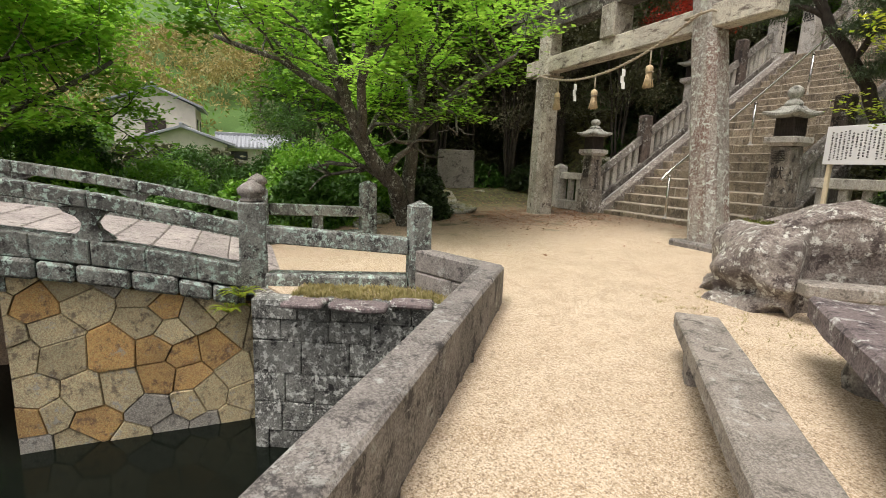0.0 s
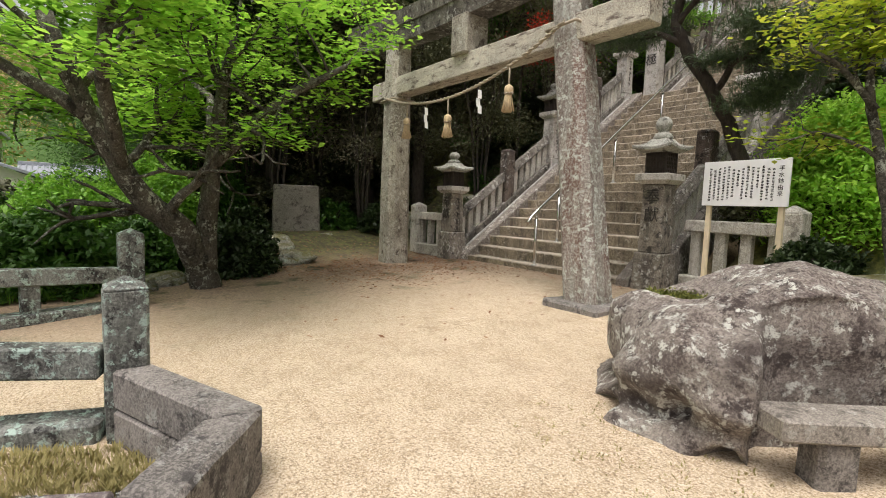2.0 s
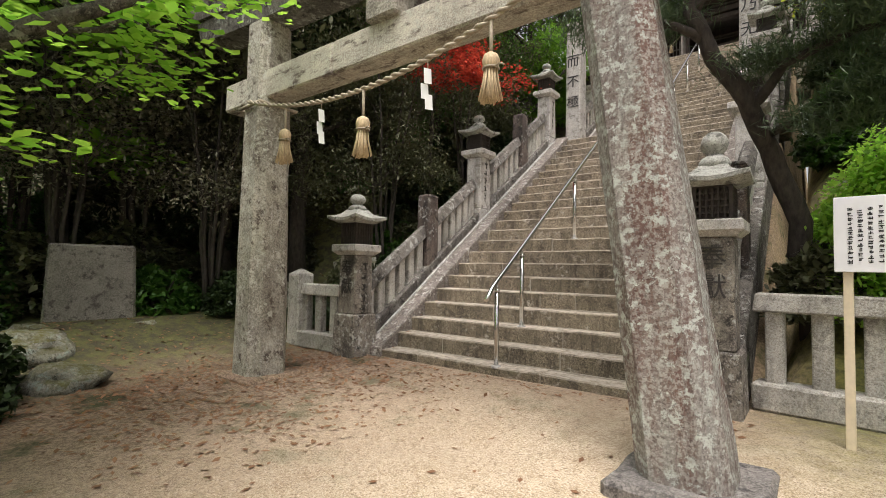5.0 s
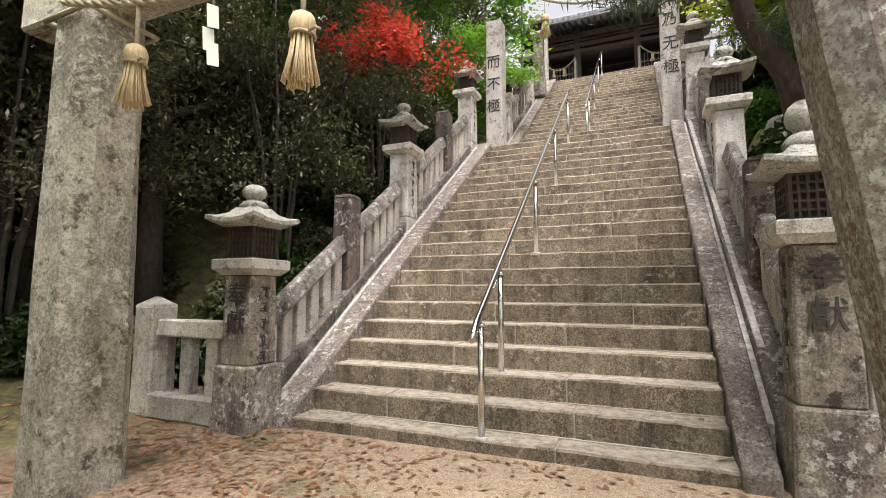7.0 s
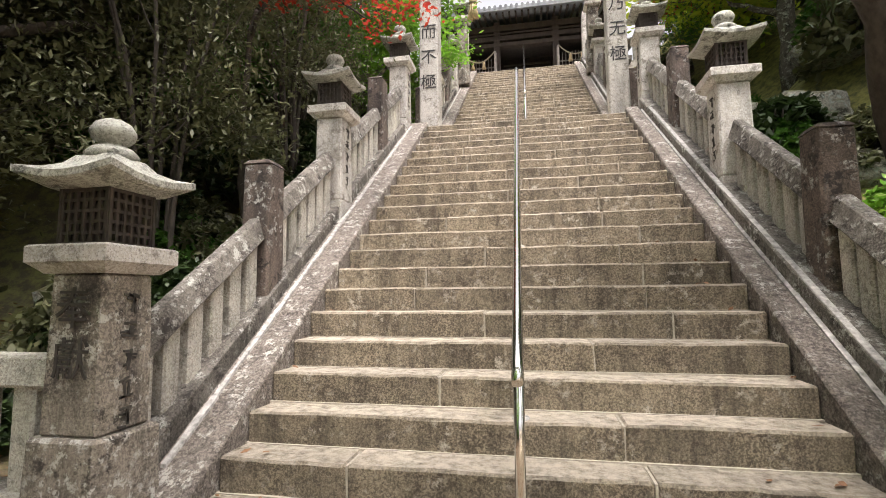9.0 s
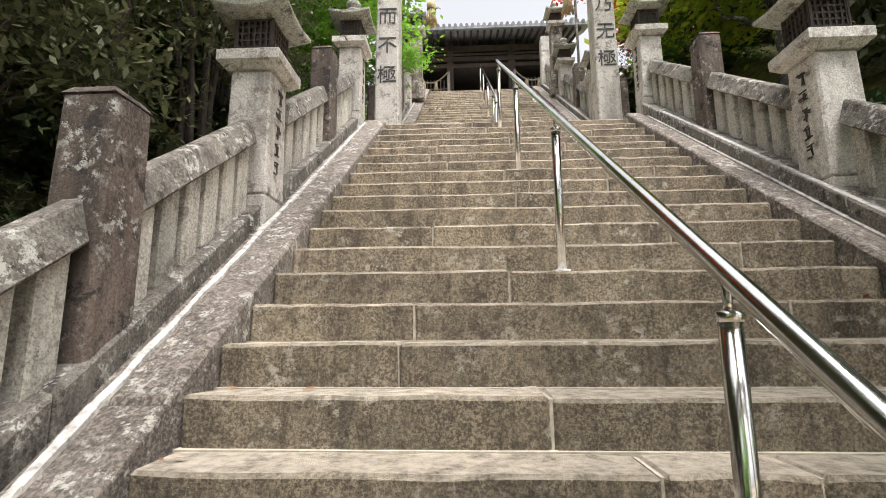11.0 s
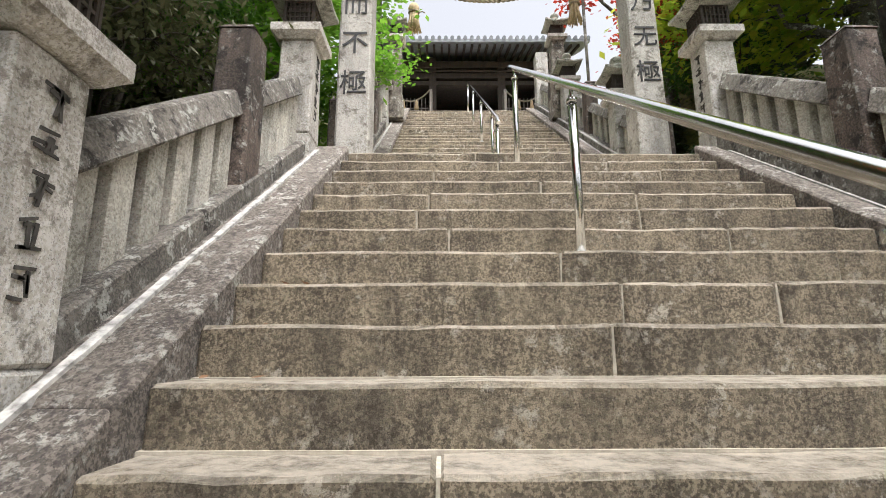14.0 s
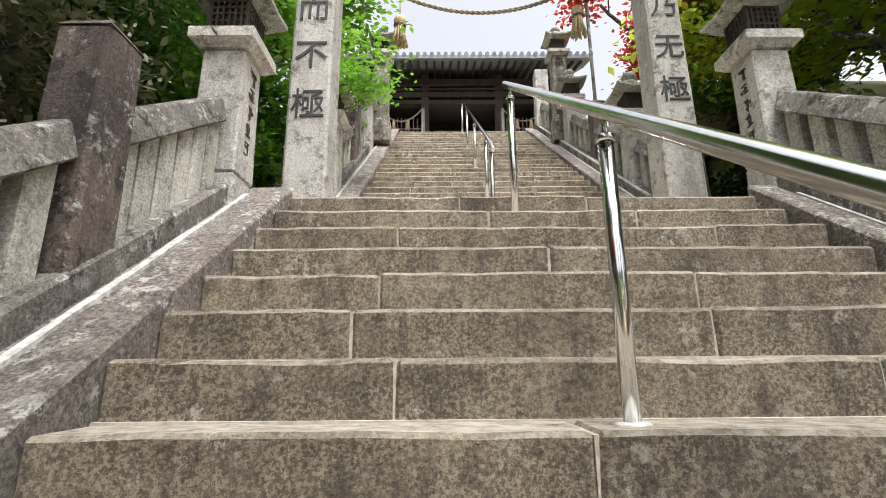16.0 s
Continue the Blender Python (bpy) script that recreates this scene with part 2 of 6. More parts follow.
def ground_mat():
    """Pale gravelly sand in the yard, leaf litter under the trees, grass on the far bank."""
    m, n, l, b = node_mat("sandy_ground", 0.95)
    p = world_pos(n)
    s = n.new("ShaderNodeSeparateXYZ")
    l.new(p, s.inputs[0])
    big, mid, fine = noise_at(n, l, 0.8, 4, 0.6, p), noise_at(n, l, 5, 6, 0.7, p), noise_at(n, l, 120, 3, 0.8, p)
    sand = mixc(n, l, ramp(n, l, big, 0.35, 0.65), (0.42, 0.325, 0.21), (0.55, 0.445, 0.31))
    sand = mixc(n, l, times(n, l, ramp(n, l, mid, 0.45, 0.62), 0.8), sand, (0.33, 0.235, 0.135))
    sand = mixc(n, l, times(n, l, ramp(n, l, noise_at(n, l, 1.7, 6, 0.75, p), 0.5, 0.62), 0.6), sand, (0.42, 0.31, 0.19))
    sand = mixc(n, l, times(n, l, ramp(n, l, fine, 0.46, 0.58), 0.7), sand, (0.78, 0.68, 0.54))
    sand = mixc(n, l, times(n, l, ramp(n, l, noise_at(n, l, 75, 3, 0.75, p), 0.53, 0.59), 0.85), sand, (0.2, 0.14, 0.085))
    sand = mixc(n, l, times(n, l, ramp(n, l, noise_at(n, l, 28, 4, 0.75, p), 0.56, 0.64), 0.6), sand, (0.27, 0.19, 0.115))
    litter = mixc(n, l, ramp(n, l, noise_at(n, l, 30, 5, 0.8, p), 0.4, 0.6), (0.14, 0.095, 0.064), (0.38, 0.27, 0.185))
    litter = mixc(n, l, ramp(n, l, noise_at(n, l, 2.2, 5, 0.7, p), 0.54, 0.66), litter, (0.06, 0.06, 0.024))
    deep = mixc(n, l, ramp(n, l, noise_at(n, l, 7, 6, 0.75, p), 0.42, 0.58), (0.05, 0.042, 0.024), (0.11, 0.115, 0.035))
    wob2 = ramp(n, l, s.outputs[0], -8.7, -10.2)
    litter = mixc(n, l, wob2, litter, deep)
    grass = mixc(n, l, ramp(n, l, noise_at(n, l, 12, 6, 0.8, p), 0.35, 0.65), (0.04, 0.095, 0.02), (0.1, 0.19, 0.04))
    wob = n.new("ShaderNodeMath")
    wob.operation = "MULTIPLY_ADD"
    wob.inputs[1].default_value = 2.4
    l.new(mid, wob.inputs[0])
    l.new(s.outputs[0], wob.inputs[2])
    west = ramp(n, l, wob.outputs[0], -3.9, -7.0)
    woby = n.new("ShaderNodeMath")
    woby.operation = "MULTIPLY_ADD"
    woby.inputs[1].default_value = 1.5
    l.new(mid, woby.inputs[0])
    l.new(s.outputs[1], woby.inputs[2])
    north = ramp(n, l, woby.outputs[0], 6.4, 8.6)
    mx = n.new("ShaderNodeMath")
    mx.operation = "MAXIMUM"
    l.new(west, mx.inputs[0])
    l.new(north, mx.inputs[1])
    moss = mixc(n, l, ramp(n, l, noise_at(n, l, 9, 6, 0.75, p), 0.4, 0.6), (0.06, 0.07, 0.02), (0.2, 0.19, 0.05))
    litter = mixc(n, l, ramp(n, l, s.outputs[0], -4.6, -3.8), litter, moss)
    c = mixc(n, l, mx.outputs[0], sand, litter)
    lawn = n.new("ShaderNodeMath")
    lawn.operation = "MULTIPLY"
    l.new(ramp(n, l, s.outputs[0], -9.0, -10.5), lawn.inputs[0])
    l.new(ramp(n, l, woby.outputs[0], 3.4, 2.4), lawn.inputs[1])
    c = mixc(n, l, lawn.outputs[0], c, grass)
    l.new(c, b.inputs["Base Color"])
    tot = n.new("ShaderNodeMath")
    tot.operation = "ADD"
    l.new(times(n, l, mid, 1.5), tot.inputs[0])
    l.new(fine, tot.inputs[1])
    bump(n, l, b, tot.outputs[0], 1.0, 0.005)
    return m


def water_mat():
    m, n, l, b = node_mat("pond_water", 0.12)
    b.inputs["Specular IOR Level"].default_value = 0.12
    b.inputs["Base Color"].default_value = (0.006, 0.008, 0.006, 1)
    bump(n, l, b, noise_at(n, l, 3, 3, 0.5, world_pos(n)), 0.15, 0.01)
    return m


SAND, WATER = ground_mat(), water_mat()


# ---- mesh helpers ----
def part(name, bm, material, parent=None, label=""):
    me = bpy.data.meshes.new(name)
    bm.to_mesh(me)
    bm.free()
    me.materials.append(material)
    ob = new(name, me)
    ob.parent = parent
    if label:
        tagged(ob, label)
    return ob


def thing(name, label, category, at=(0, 0, 0), turn=0, group="", kind=""):
    ob = new(name)
    ob.empty_display_size = 0.1
    ob.matrix_basis = pose(*at, 0, 0, turn)
    return tagged(ob, label, category, group, kind)


def box(bm, x0, x1, y0, y1, z0, z1, edge=0.012, top=None):
    """A block with bevelled edges. top: how far its upper face is drawn in on each side."""
    t = top or 0.0
    co = [(x0, y0, z0), (x1, y0, z0), (x1, y1, z0), (x0, y1, z0), (x0 + t, y0 + t, z1), (x1 - t, y0 + t, z1), (x1 - t, y1 - t, z1), (x0 + t, y1 - t, z1)]
    return hexa(bm, co, edge)


def hexa(bm, co, edge=0.012):
    v = [bm.verts.new(c) for c in co]
    f = [bm.faces.new([v[i] for i in q]) for q in ((3, 2, 1, 0), (4, 5, 6, 7), (0, 1, 5, 4), (1, 2, 6, 5), (2, 3, 7, 6), (3, 0, 4, 7))]
    if edge:
        es = list({e for q in f for e in q.edges})
        bmesh.ops.bevel(bm, geom=es, offset=edge, segments=1, affect="EDGES", profile=0.5)
    return bm


def rough_up(bm, amount, scale=6.0, cuts=0):
    """Worn faces: the vertices shifted a little by noise."""
    if cuts:
        bmesh.ops.subdivide_edges(bm, edges=bm.edges[:], cuts=cuts, use_grid_fill=True)
    for v in bm.verts:
        v.co += noise.noise_vector(v.co * scale) * amount
    return bm


def slope_box(bm, x0, x1, y0, y1, lo, hi, line, edge=0.012, peak=0.0):
    """A bar that runs along y, with its under and upper face at fixed heights over a rising line."""
    a, b_ = line(y0), line(y1)
    hexa(bm, [(x0, y0, a + lo), (x1, y0, a + lo), (x1, y1, b_ + lo), (x0, y1, b_ + lo), (x0 + peak, y0, a + hi), (x1 - peak, y0, a + hi), (x1 - peak, y1, b_ + hi), (x0 + peak, y1, b_ + hi)], edge)
    return bm


def lathe(bm, rings, sides=16, square=False, at=(0, 0)):
    """Rings of (radius, height) about a vertical axis, closed at both ends. square: four sides."""
    k = 4 if square else sides
    off = math.pi / 4 if square else 0.0
    loops = [[bm.verts.new((at[0] + r * math.cos(off + 2 * math.pi * i / k), at[1] + r * math.sin(off + 2 * math.pi * i / k), z)) for i in range(k)] for r, z in rings]
    for a, b_ in zip(loops, loops[1:]):
        for i in range(k):
            bm.faces.new((a[i], a[(i + 1) % k], b_[(i + 1) % k], b_[i]))
    bm.faces.new(loops[0][::-1])
    bm.faces.new(loops[-1])
    if not square:
        for f in bm.faces:
            f.smooth = True
    return bm


def tube(bm, pts, radii, sides=8):
    """A round tube through points, with a radius at each."""
    pts = [Vector(p) for p in pts]
    loops = []
    for i, p in enumerate(pts):
        d = (pts[min(i + 1, len(pts) - 1)] - pts[max(i - 1, 0)]).normalized()
        u = d.cross(Vector((0.31, 0.17, 1.0) if abs(d.z) < 0.9 else (1, 0, 0))).normalized()
        w = d.cross(u)
        r = radii[i] if isinstance(radii, (list, tuple)) else radii
        loops.append([bm.verts.new(p + u * (r * math.cos(2 * math.pi * k / sides)) + w * (r * math.sin(2 * math.pi * k / sides))) for k in range(sides)])
    for a, b_ in zip(loops, loops[1:]):
        for k in range(sides):
            bm.faces.new((a[k], a[(k + 1) % sides], b_[(k + 1) % sides], b_[k])).smooth = True
    bm.faces.new(loops[0][::-1])
    bm.faces.new(loops[-1])
    return bm


def quads_mesh(name, co, material, parent=None, label="", per=4):
    """A mesh of separate flat pieces with per corners each, from an array of corners."""
    me = bpy.data.meshes.new(name)
    nv = len(co)
    me.vertices.add(nv)
    me.vertices.foreach_set("co", np.ascontiguousarray(co, dtype=np.float32).ravel())
    me.loops.add(nv)
    me.loops.foreach_set("vertex_index", np.arange(nv, dtype=np.int32))
    me.polygons.add(nv // per)
    me.polygons.foreach_set("loop_start", np.arange(0, nv, per, dtype=np.int32))
    me.polygons.foreach_set("loop_total", np.full(nv // per, per, dtype=np.int32))
    me.update(calc_edges=True)
    me.validate()
    me.materials.append(material)
    ob = new(name, me)
    ob.parent = parent
    if label:
        tagged(ob, label)
    return ob


def leaves(rng, centres, each, spread, size, flat=1.0, slim=0.55, level=0.6):
    """Corners of small pointed leaves strewn round the centres. level: how flat each leaf lies."""
    centres = np.asarray(centres, dtype=float)
    nn = len(centres) * each
    c = np.repeat(centres, each, axis=0)
    d = rng.normal(size=(nn, 3)) * np.array([spread, spread, spread * flat]) * 0.55
    c = c + d
    a = rng.uniform(0, 2 * np.pi, nn)
    tilt = rng.normal(0, 1 - level, nn)
    u = np.stack([np.cos(a) * np.cos(tilt), np.sin(a) * np.cos(tilt), np.sin(tilt) - 0.15], 1)
    w0 = np.stack([-np.sin(a), np.cos(a), rng.normal(0, 1 - level, nn)], 1)
    w0 /= np.linalg.norm(w0, axis=1, keepdims=True)
    s = size * rng.uniform(0.6, 1.35, (nn, 1))
    q = np.stack([c - u * s * 0.5, c + w0 * s * slim * 0.5 - u * s * 0.06, c + u * s * 0.5, c - w0 * s * slim * 0.5 - u * s * 0.06], 1)
    return q.reshape(-1, 3)


def grow(rng, bm, start, direction, length, radius, depth, tips, bend=0.35, up=0.05, sides=6, fork=3, shrink=0.68):
    """A limb with its forks; gathers the tips, where the leaves sit."""
    pts, p, d = [Vector(start)], Vector(start), Vector(direction).normalized()
    n_ = 4
    for i in range(n_):
        d = (d + Vector(rng.normal(0, bend, 3)) * 0.5 + Vector((0, 0, up))).normalized()
        p = p + d * (length / n_)
        pts.append(p.copy())
        if depth <= 1:
            tips.append(tuple(p))
    tube(bm, pts, [radius * (1 - 0.45 * i / n_) for i in range(n_ + 1)], sides)
    if depth == 0:
        return
    for k in range(fork):
        at = pts[1 + int(rng.integers(1, n_))] if k else pts[-1]
        nd = (d + Vector(rng.normal(0, 0.75, 3))).normalized()
        grow(rng, bm, at, nd, length * shrink * rng.uniform(0.8, 1.15), radius * 0.55, depth - 1, tips, bend, up, max(4, sides - 1), fork, shrink)


# ---- the lie of the land ----
RUN, RISE, Y0, Z0 = 0.2545, 0.179, 7.076, 0.329
LAND_Y, FLIGHT_Y, TOP_Y = Y0 + 21 * RUN, 13.9, 13.9 + 25 * 0.2545
LAND_Z = Z0 + 21 * RISE
TOP_Z = LAND_Z + 25 * RISE
XL, XR = -8.13, -5.03


def line1(y):
    return Z0 + (y - Y0) * RISE / RUN


def line2(y):
    return LAND_Z + RISE + (y - FLIGHT_Y) * RISE / RUN


def flight_height(y):
    if y < LAND_Y:
        return line1(y)
    if y < FLIGHT_Y:
        return LAND_Z
    return min(line2(y) - RISE, TOP_Z)


def ss(a, b, v):
    t = min(1.0, max(0.0, (v - a) / (b - a)))
    return t * t * (3 - 2 * t)


def yard(x, y):
    return min(0.24, max(-0.03, 0.044 * (y - 1.5)))


def wall_side(x, y):
    """Metres to the walker's side of the pond wall."""
    return (x + 3.384) * 0.62 + (y - 1.905) * 0.785


def in_pond(x, y):
    if y < -0.25 and -7.2 < x < -4.0:
        return True
    return wall_side(x, y) < -0.1 and y < 1.75 and (x + 4.87) * 0.944 - y * 0.33 > (0.14 if y > 0.25 else -0.2) and x > -5.2


def land(x, y):
    h = yard(x, y)
    rise = flight_height(y)
    left = ss(-8.75, -9.3, x)
    right = ss(-4.35, -3.9, x)
    if y > 6.6:
        h += left * max(0.0, rise - 0.45 - h) * ss(6.6, 9.5, y)
        h += left * ss(-9.6, -14, x) * ss(6.6, 10, y) * 1.6
        h += right * max(0.0, rise - 0.25 - h) * ss(7.5, 8.6, y)
        h += ss(-3.6, -1, x) * ss(7.2, 9, y) * 1.4
        if left == 0 and right == 0 and y > 7.3:
            h = max(h, rise - 0.6)
    h += ss(-9.3, -11.5, x) * ss(3.0, 4.6, y) * 0.42
    h += ss(-11.5, -17, x) * ss(2.5, 8, y) * 3.0
    h += ss(-2.9, -1.2, x) * ss(3.9, 5.2, y) * 0.35
    h += 0.05 * noise.noise(Vector((x * 0.7, y * 0.7, 0))) * ss(-8.8, -10, x)
    if in_pond(x, y):
        h = -2.6
    h += ss(-60, -120, x) * 18 + ss(-100, -220, x) * 40 + ss(40, 150, y) * 14 + ss(6, 60, x) * 14 * ss(-5, 10, y) + ss(-30, -200, y) * 12
    h -= ss(-8.0, -10, x) * ss(1.5, 0.0, y) * 0.15
    return h


def axis(dense0, dense1, step, far):
    inner = list(np.arange(dense0, dense1 + 1e-6, step))
    out, d, lo, hi = [], step, inner[0], inner[-1]
    a, b_ = [], []
    while lo > -far or hi < far:
        d *= 1.25
        lo, hi = lo - d, hi + d
        a.append(lo), b_.append(hi)
    return a[::-1] + inner + b_


gx, gy = axis(-16, 4, 0.2, 500), axis(-4, 22, 0.2, 500)
bm = bmesh.new()


def ground_vertex(x, y):
    """Draws the grid in under the pond wall, so that the bank drops inside it."""
    s = wall_side(x, y)
    if -0.5 < s < 0.0 and x > -3.6:
        to = -0.07 if s > -0.22 else -0.13
        x, y = x + (to - s) * 0.62, y + (to - s) * 0.785
    return (x, y, land(x, y))


grid = [[bm.verts.new(ground_vertex(x, y)) for x in gx] for y in gy]
for j in range(len(gy) - 1):
    for i in range(len(gx) - 1):
        bm.faces.new((grid[j][i], grid[j][i + 1], grid[j + 1][i + 1], grid[j + 1][i])).smooth = True
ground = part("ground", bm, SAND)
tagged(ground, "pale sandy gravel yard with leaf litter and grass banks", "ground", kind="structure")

bm = bmesh.new()
bm.faces.new([bm.verts.new(c) for c in ((-7.3, -40, -1.45), (30, -40, -1.45), (30, 2, -1.45), (-7.3, 2, -1.45))])
tagged(part("water", bm, WATER), "dark still pond water below the stone walls", "water", kind="structure")


# ---- stone stairs ----
def flight(label, line_y, line_z, count, joints_seed):
    st = thing("stairs", label, "stairs", kind="structure")
    rng = np.random.default_rng(joints_seed)
    mortar = bmesh.new()
    for k in range(count):
        y0, z1 = line_y + k * RUN, line_z + k * RISE
        x0, x1 = (XL, XR) if k or line_y > 10 else (-8.36, -4.84)
        cuts = sorted([x0 + (x1 - x0) * f for f in (0.36 + rng.uniform(-0.17, 0.17), 0.72 + rng.uniform(-0.13, 0.15))])
        if rng.random() < 0.25:
            cuts.pop(int(rng.integers(0, 2)))
        ends = [x0, *cuts, x1]
        for a, b_ in zip(ends, ends[1:]):
            bm = bmesh.new()
            dz, dy = rng.uniform(-0.004, 0.004), rng.uniform(-0.006, 0.006)
            box(bm, a + 0.003, b_ - 0.003, y0 + dy, y0 + RUN + 0.06, z1 - RISE - 0.03, z1 + dz, 0.014)
            bmesh.ops.subdivide_edges(bm, edges=[e for e in bm.edges if abs(e.verts[0].co.x - e.verts[1].co.x) > 0.3], cuts=9)
            rough_up(bm, 0.007, 3.1)
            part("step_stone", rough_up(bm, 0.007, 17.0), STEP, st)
            box(mortar, b_ - 0.006, b_ + 0.006, y0 + 0.012, y0 + RUN, z1 - RISE, z1 - 0.008, 0) if b_ != x1 else None
        box(mortar, x0, x1, y0 + RUN - 0.016, y0 + RUN + 0.05, z1 - 0.05, z1 + 0.006, 0)
    part("mortar", mortar, MORTAR, st, "pale mortar along the joints")
    return st


flight("worn grey granite steps with pale mortar joints", Y0, Z0, 22, 3)
flight("upper flight of worn granite steps before the gate", FLIGHT_Y, LAND_Z + RISE, 25, 5)
bm = bmesh.new()
for a, b_ in ((-8.9, -7.1), (-7.1, -5.9), (-5.9, -4.3)):
    box(bm, a + 0.003, b_ - 0.003, LAND_Y + RUN, FLIGHT_Y + 0.03, LAND_Z - 0.25, LAND_Z, 0.01)
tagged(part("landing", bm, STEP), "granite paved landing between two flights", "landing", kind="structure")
bm = bmesh.new()
box(bm, -11, -2.2, TOP_Y - 0.02, TOP_Y + 6, TOP_Z - 0.5, TOP_Z - 0.004, 0.02)
tagged(part("terrace", bm, PALE), "pale stone terrace under the gate", "terrace", kind="structure")


def curb(name, x0, x1, y0, y1, lo, hi, line, mat, label, seed, length=1.25):
    c = thing(name, label, "kerb", kind="structure")
    rng = np.random.default_rng(seed)
    y = y0
    while y < y1 - 0.05:
        e = min(y1, y + length * rng.uniform(0.8, 1.2))
        if y1 - e < 0.3:
            e = y1
        bm = bmesh.new()
        slope_box(bm, x0 + rng.uniform(-0.006, 0.006), x1, y + 0.003, e - 0.003, lo, hi + rng.uniform(-0.006, 0.006), line, 0.014)
        part("kerb_stone", bm, mat, c)
        y = e
    return c


for y0, y1, ln, sd in ((Y0 - 0.05, LAND_Y + 0.1, line1, 1), (FLIGHT_Y - 0.1, TOP_Y - 0.1, line2, 2)):
    curb("kerb", XL - 0.3, XL, y0, y1, -0.75, 0.045, ln, CURB, "sloping granite kerb beside the steps", sd)
    curb("kerb", XL - 0.62, XL - 0.3, y0 + 0.1, y1, -0.9, 0.17, ln, FENCE_DARK, "dark sloping base stone under the fence", sd + 2)
    curb("kerb", XR, XR + 0.19, y0, y1, -0.75, 0.045, ln, CURB, "sloping granite kerb beside the steps", sd + 4)
    curb("kerb", XR + 0.215, XR + 0.6, y0 + 0.1, y1, -0.9, 0.17, ln, FENCE_DARK, "dark sloping base stone under the fence", sd + 6)
    bm = bmesh.new()
    for q in range(40):
        a = y0 + 0.2 + (y1 - y0 - 0.4) * q / 40
        w = 0.02 * noise.noise(Vector((q * 0.37, sd, 0)))
        slope_box(bm, XL - 0.255 - w * 0.3, XL - 0.21 + w, a, a + (y1 - y0 - 0.4) / 40, -0.1, 0.062 + w * 0.2, ln, 0, peak=0.006)
    for v in bm.verts:
        v.co.x += 0.012 * noise.noise(v.co * 5)
    tagged(part("mortar_fillet", bm, WHITE_MORTAR), "white mortar fillet along the sloping kerb", "mortar", kind="structure")
    bm = bmesh.new()
    slope_box(bm, XR + 0.185, XR + 0.222, y0 + 0.3, y1 - 0.2, -0.2, 0.05, ln, 0)
    tagged(part("mortar_fillet", bm, WHITE_MORTAR), "white mortar fillet along the sloping kerb", "mortar", kind="structure")
    bm = bmesh.new()
    slope_box(bm, XR + 0.225, XR + 0.27, y0 + 0.7, y1 - 0.5, 0.1, 0.176, ln, 0.003)
    tagged(part("mortar_fillet", bm, WHITE_MORTAR), "broad white mortar band on the fence base", "mortar", kind="structure")


# ---- writing ----
def lettering(text, size, at, rot, mat, parent, depth=0.004, name="lettering", label="", pitch=1.12):
    """Characters one under another, standing on a face."""
    m = pose(*at, *rot)
    for i, ch in enumerate(text):
        cu = bpy.data.curves.new(name, "FONT")
        cu.body, cu.size, cu.extrude, cu.align_x, cu.align_y = ch, size, depth, "CENTER", "CENTER"
        tmp = bpy.data.objects.new(name, cu)
        scene.collection.objects.link(tmp)
        dg = bpy.context.evaluated_depsgraph_get()
        me = bpy.data.meshes.new_from_object(tmp.evaluated_get(dg))
        bpy.data.objects.remove(tmp)
        me.materials.clear()
        me.materials.append(mat)
        ob = new(name, me)
        ob.parent = parent
        ob.matrix_basis = m @ pose(0, -i * size * pitch, 0)
        if label:
            tagged(ob, label)


# ---- fences beside the stairs ----
def fence_bay(x, y0, y1, line, n_slats, label, group="stair fence bays", wide=0.1):
    f = thing("stone_fence", label, "fence", group=group)
    bm = bmesh.new()
    slope_box(bm, x - wide, x + wide, y0, y1, 0.60, 0.77, line, 0.012, peak=0.055)
    rough_up(bm, 0.006, 9, 2)
    part("rail", bm, FENCE_DARK, f, "dark weathered top rail")
    gap = (y1 - y0) / n_slats
    for i in range(n_slats):
        yc = y0 + gap * (i + 0.5)
        bm = bmesh.new()
        a, b_ = line(yc - 0.06), line(yc + 0.06)
        s = 0.06
        hexa(bm, [(x - s, yc - 0.06, a + 0.15), (x + s, yc - 0.06, a + 0.15), (x + s, yc + 0.06, b_ + 0.15), (x - s, yc + 0.06, b_ + 0.15),
                  (x - s, yc - 0.06, a + 0.63), (x + s, yc - 0.06, a + 0.63), (x + s, yc + 0.06, b_ + 0.63), (x - s, yc + 0.06, b_ + 0.63)], 0.012)
        part("slat", bm, FENCE, f)
    return f


def fence_post(x, y, base, height, label, w=0.24, mat=None):
    p = thing("stone_post", label, "post", (x, y, base), group="stair fence posts")
    bm = bmesh.new()
    h = w / 2
    box(bm, -h, h, -h, h, 0, height, 0.018, 0.008)
    top = [v for v in bm.verts if v.co.z > height - 0.03]
    rough_up(bm, 0.008, 7, 2)
    part("shaft", bm, mat or POST, p)
    bm = bmesh.new()
    lathe(bm, [(w * 0.66, height - 0.004), (w * 0.5, height + 0.03), (0.02, height + 0.05)], square=True)
    part("cap", bm, mat or POST, p)
    return p


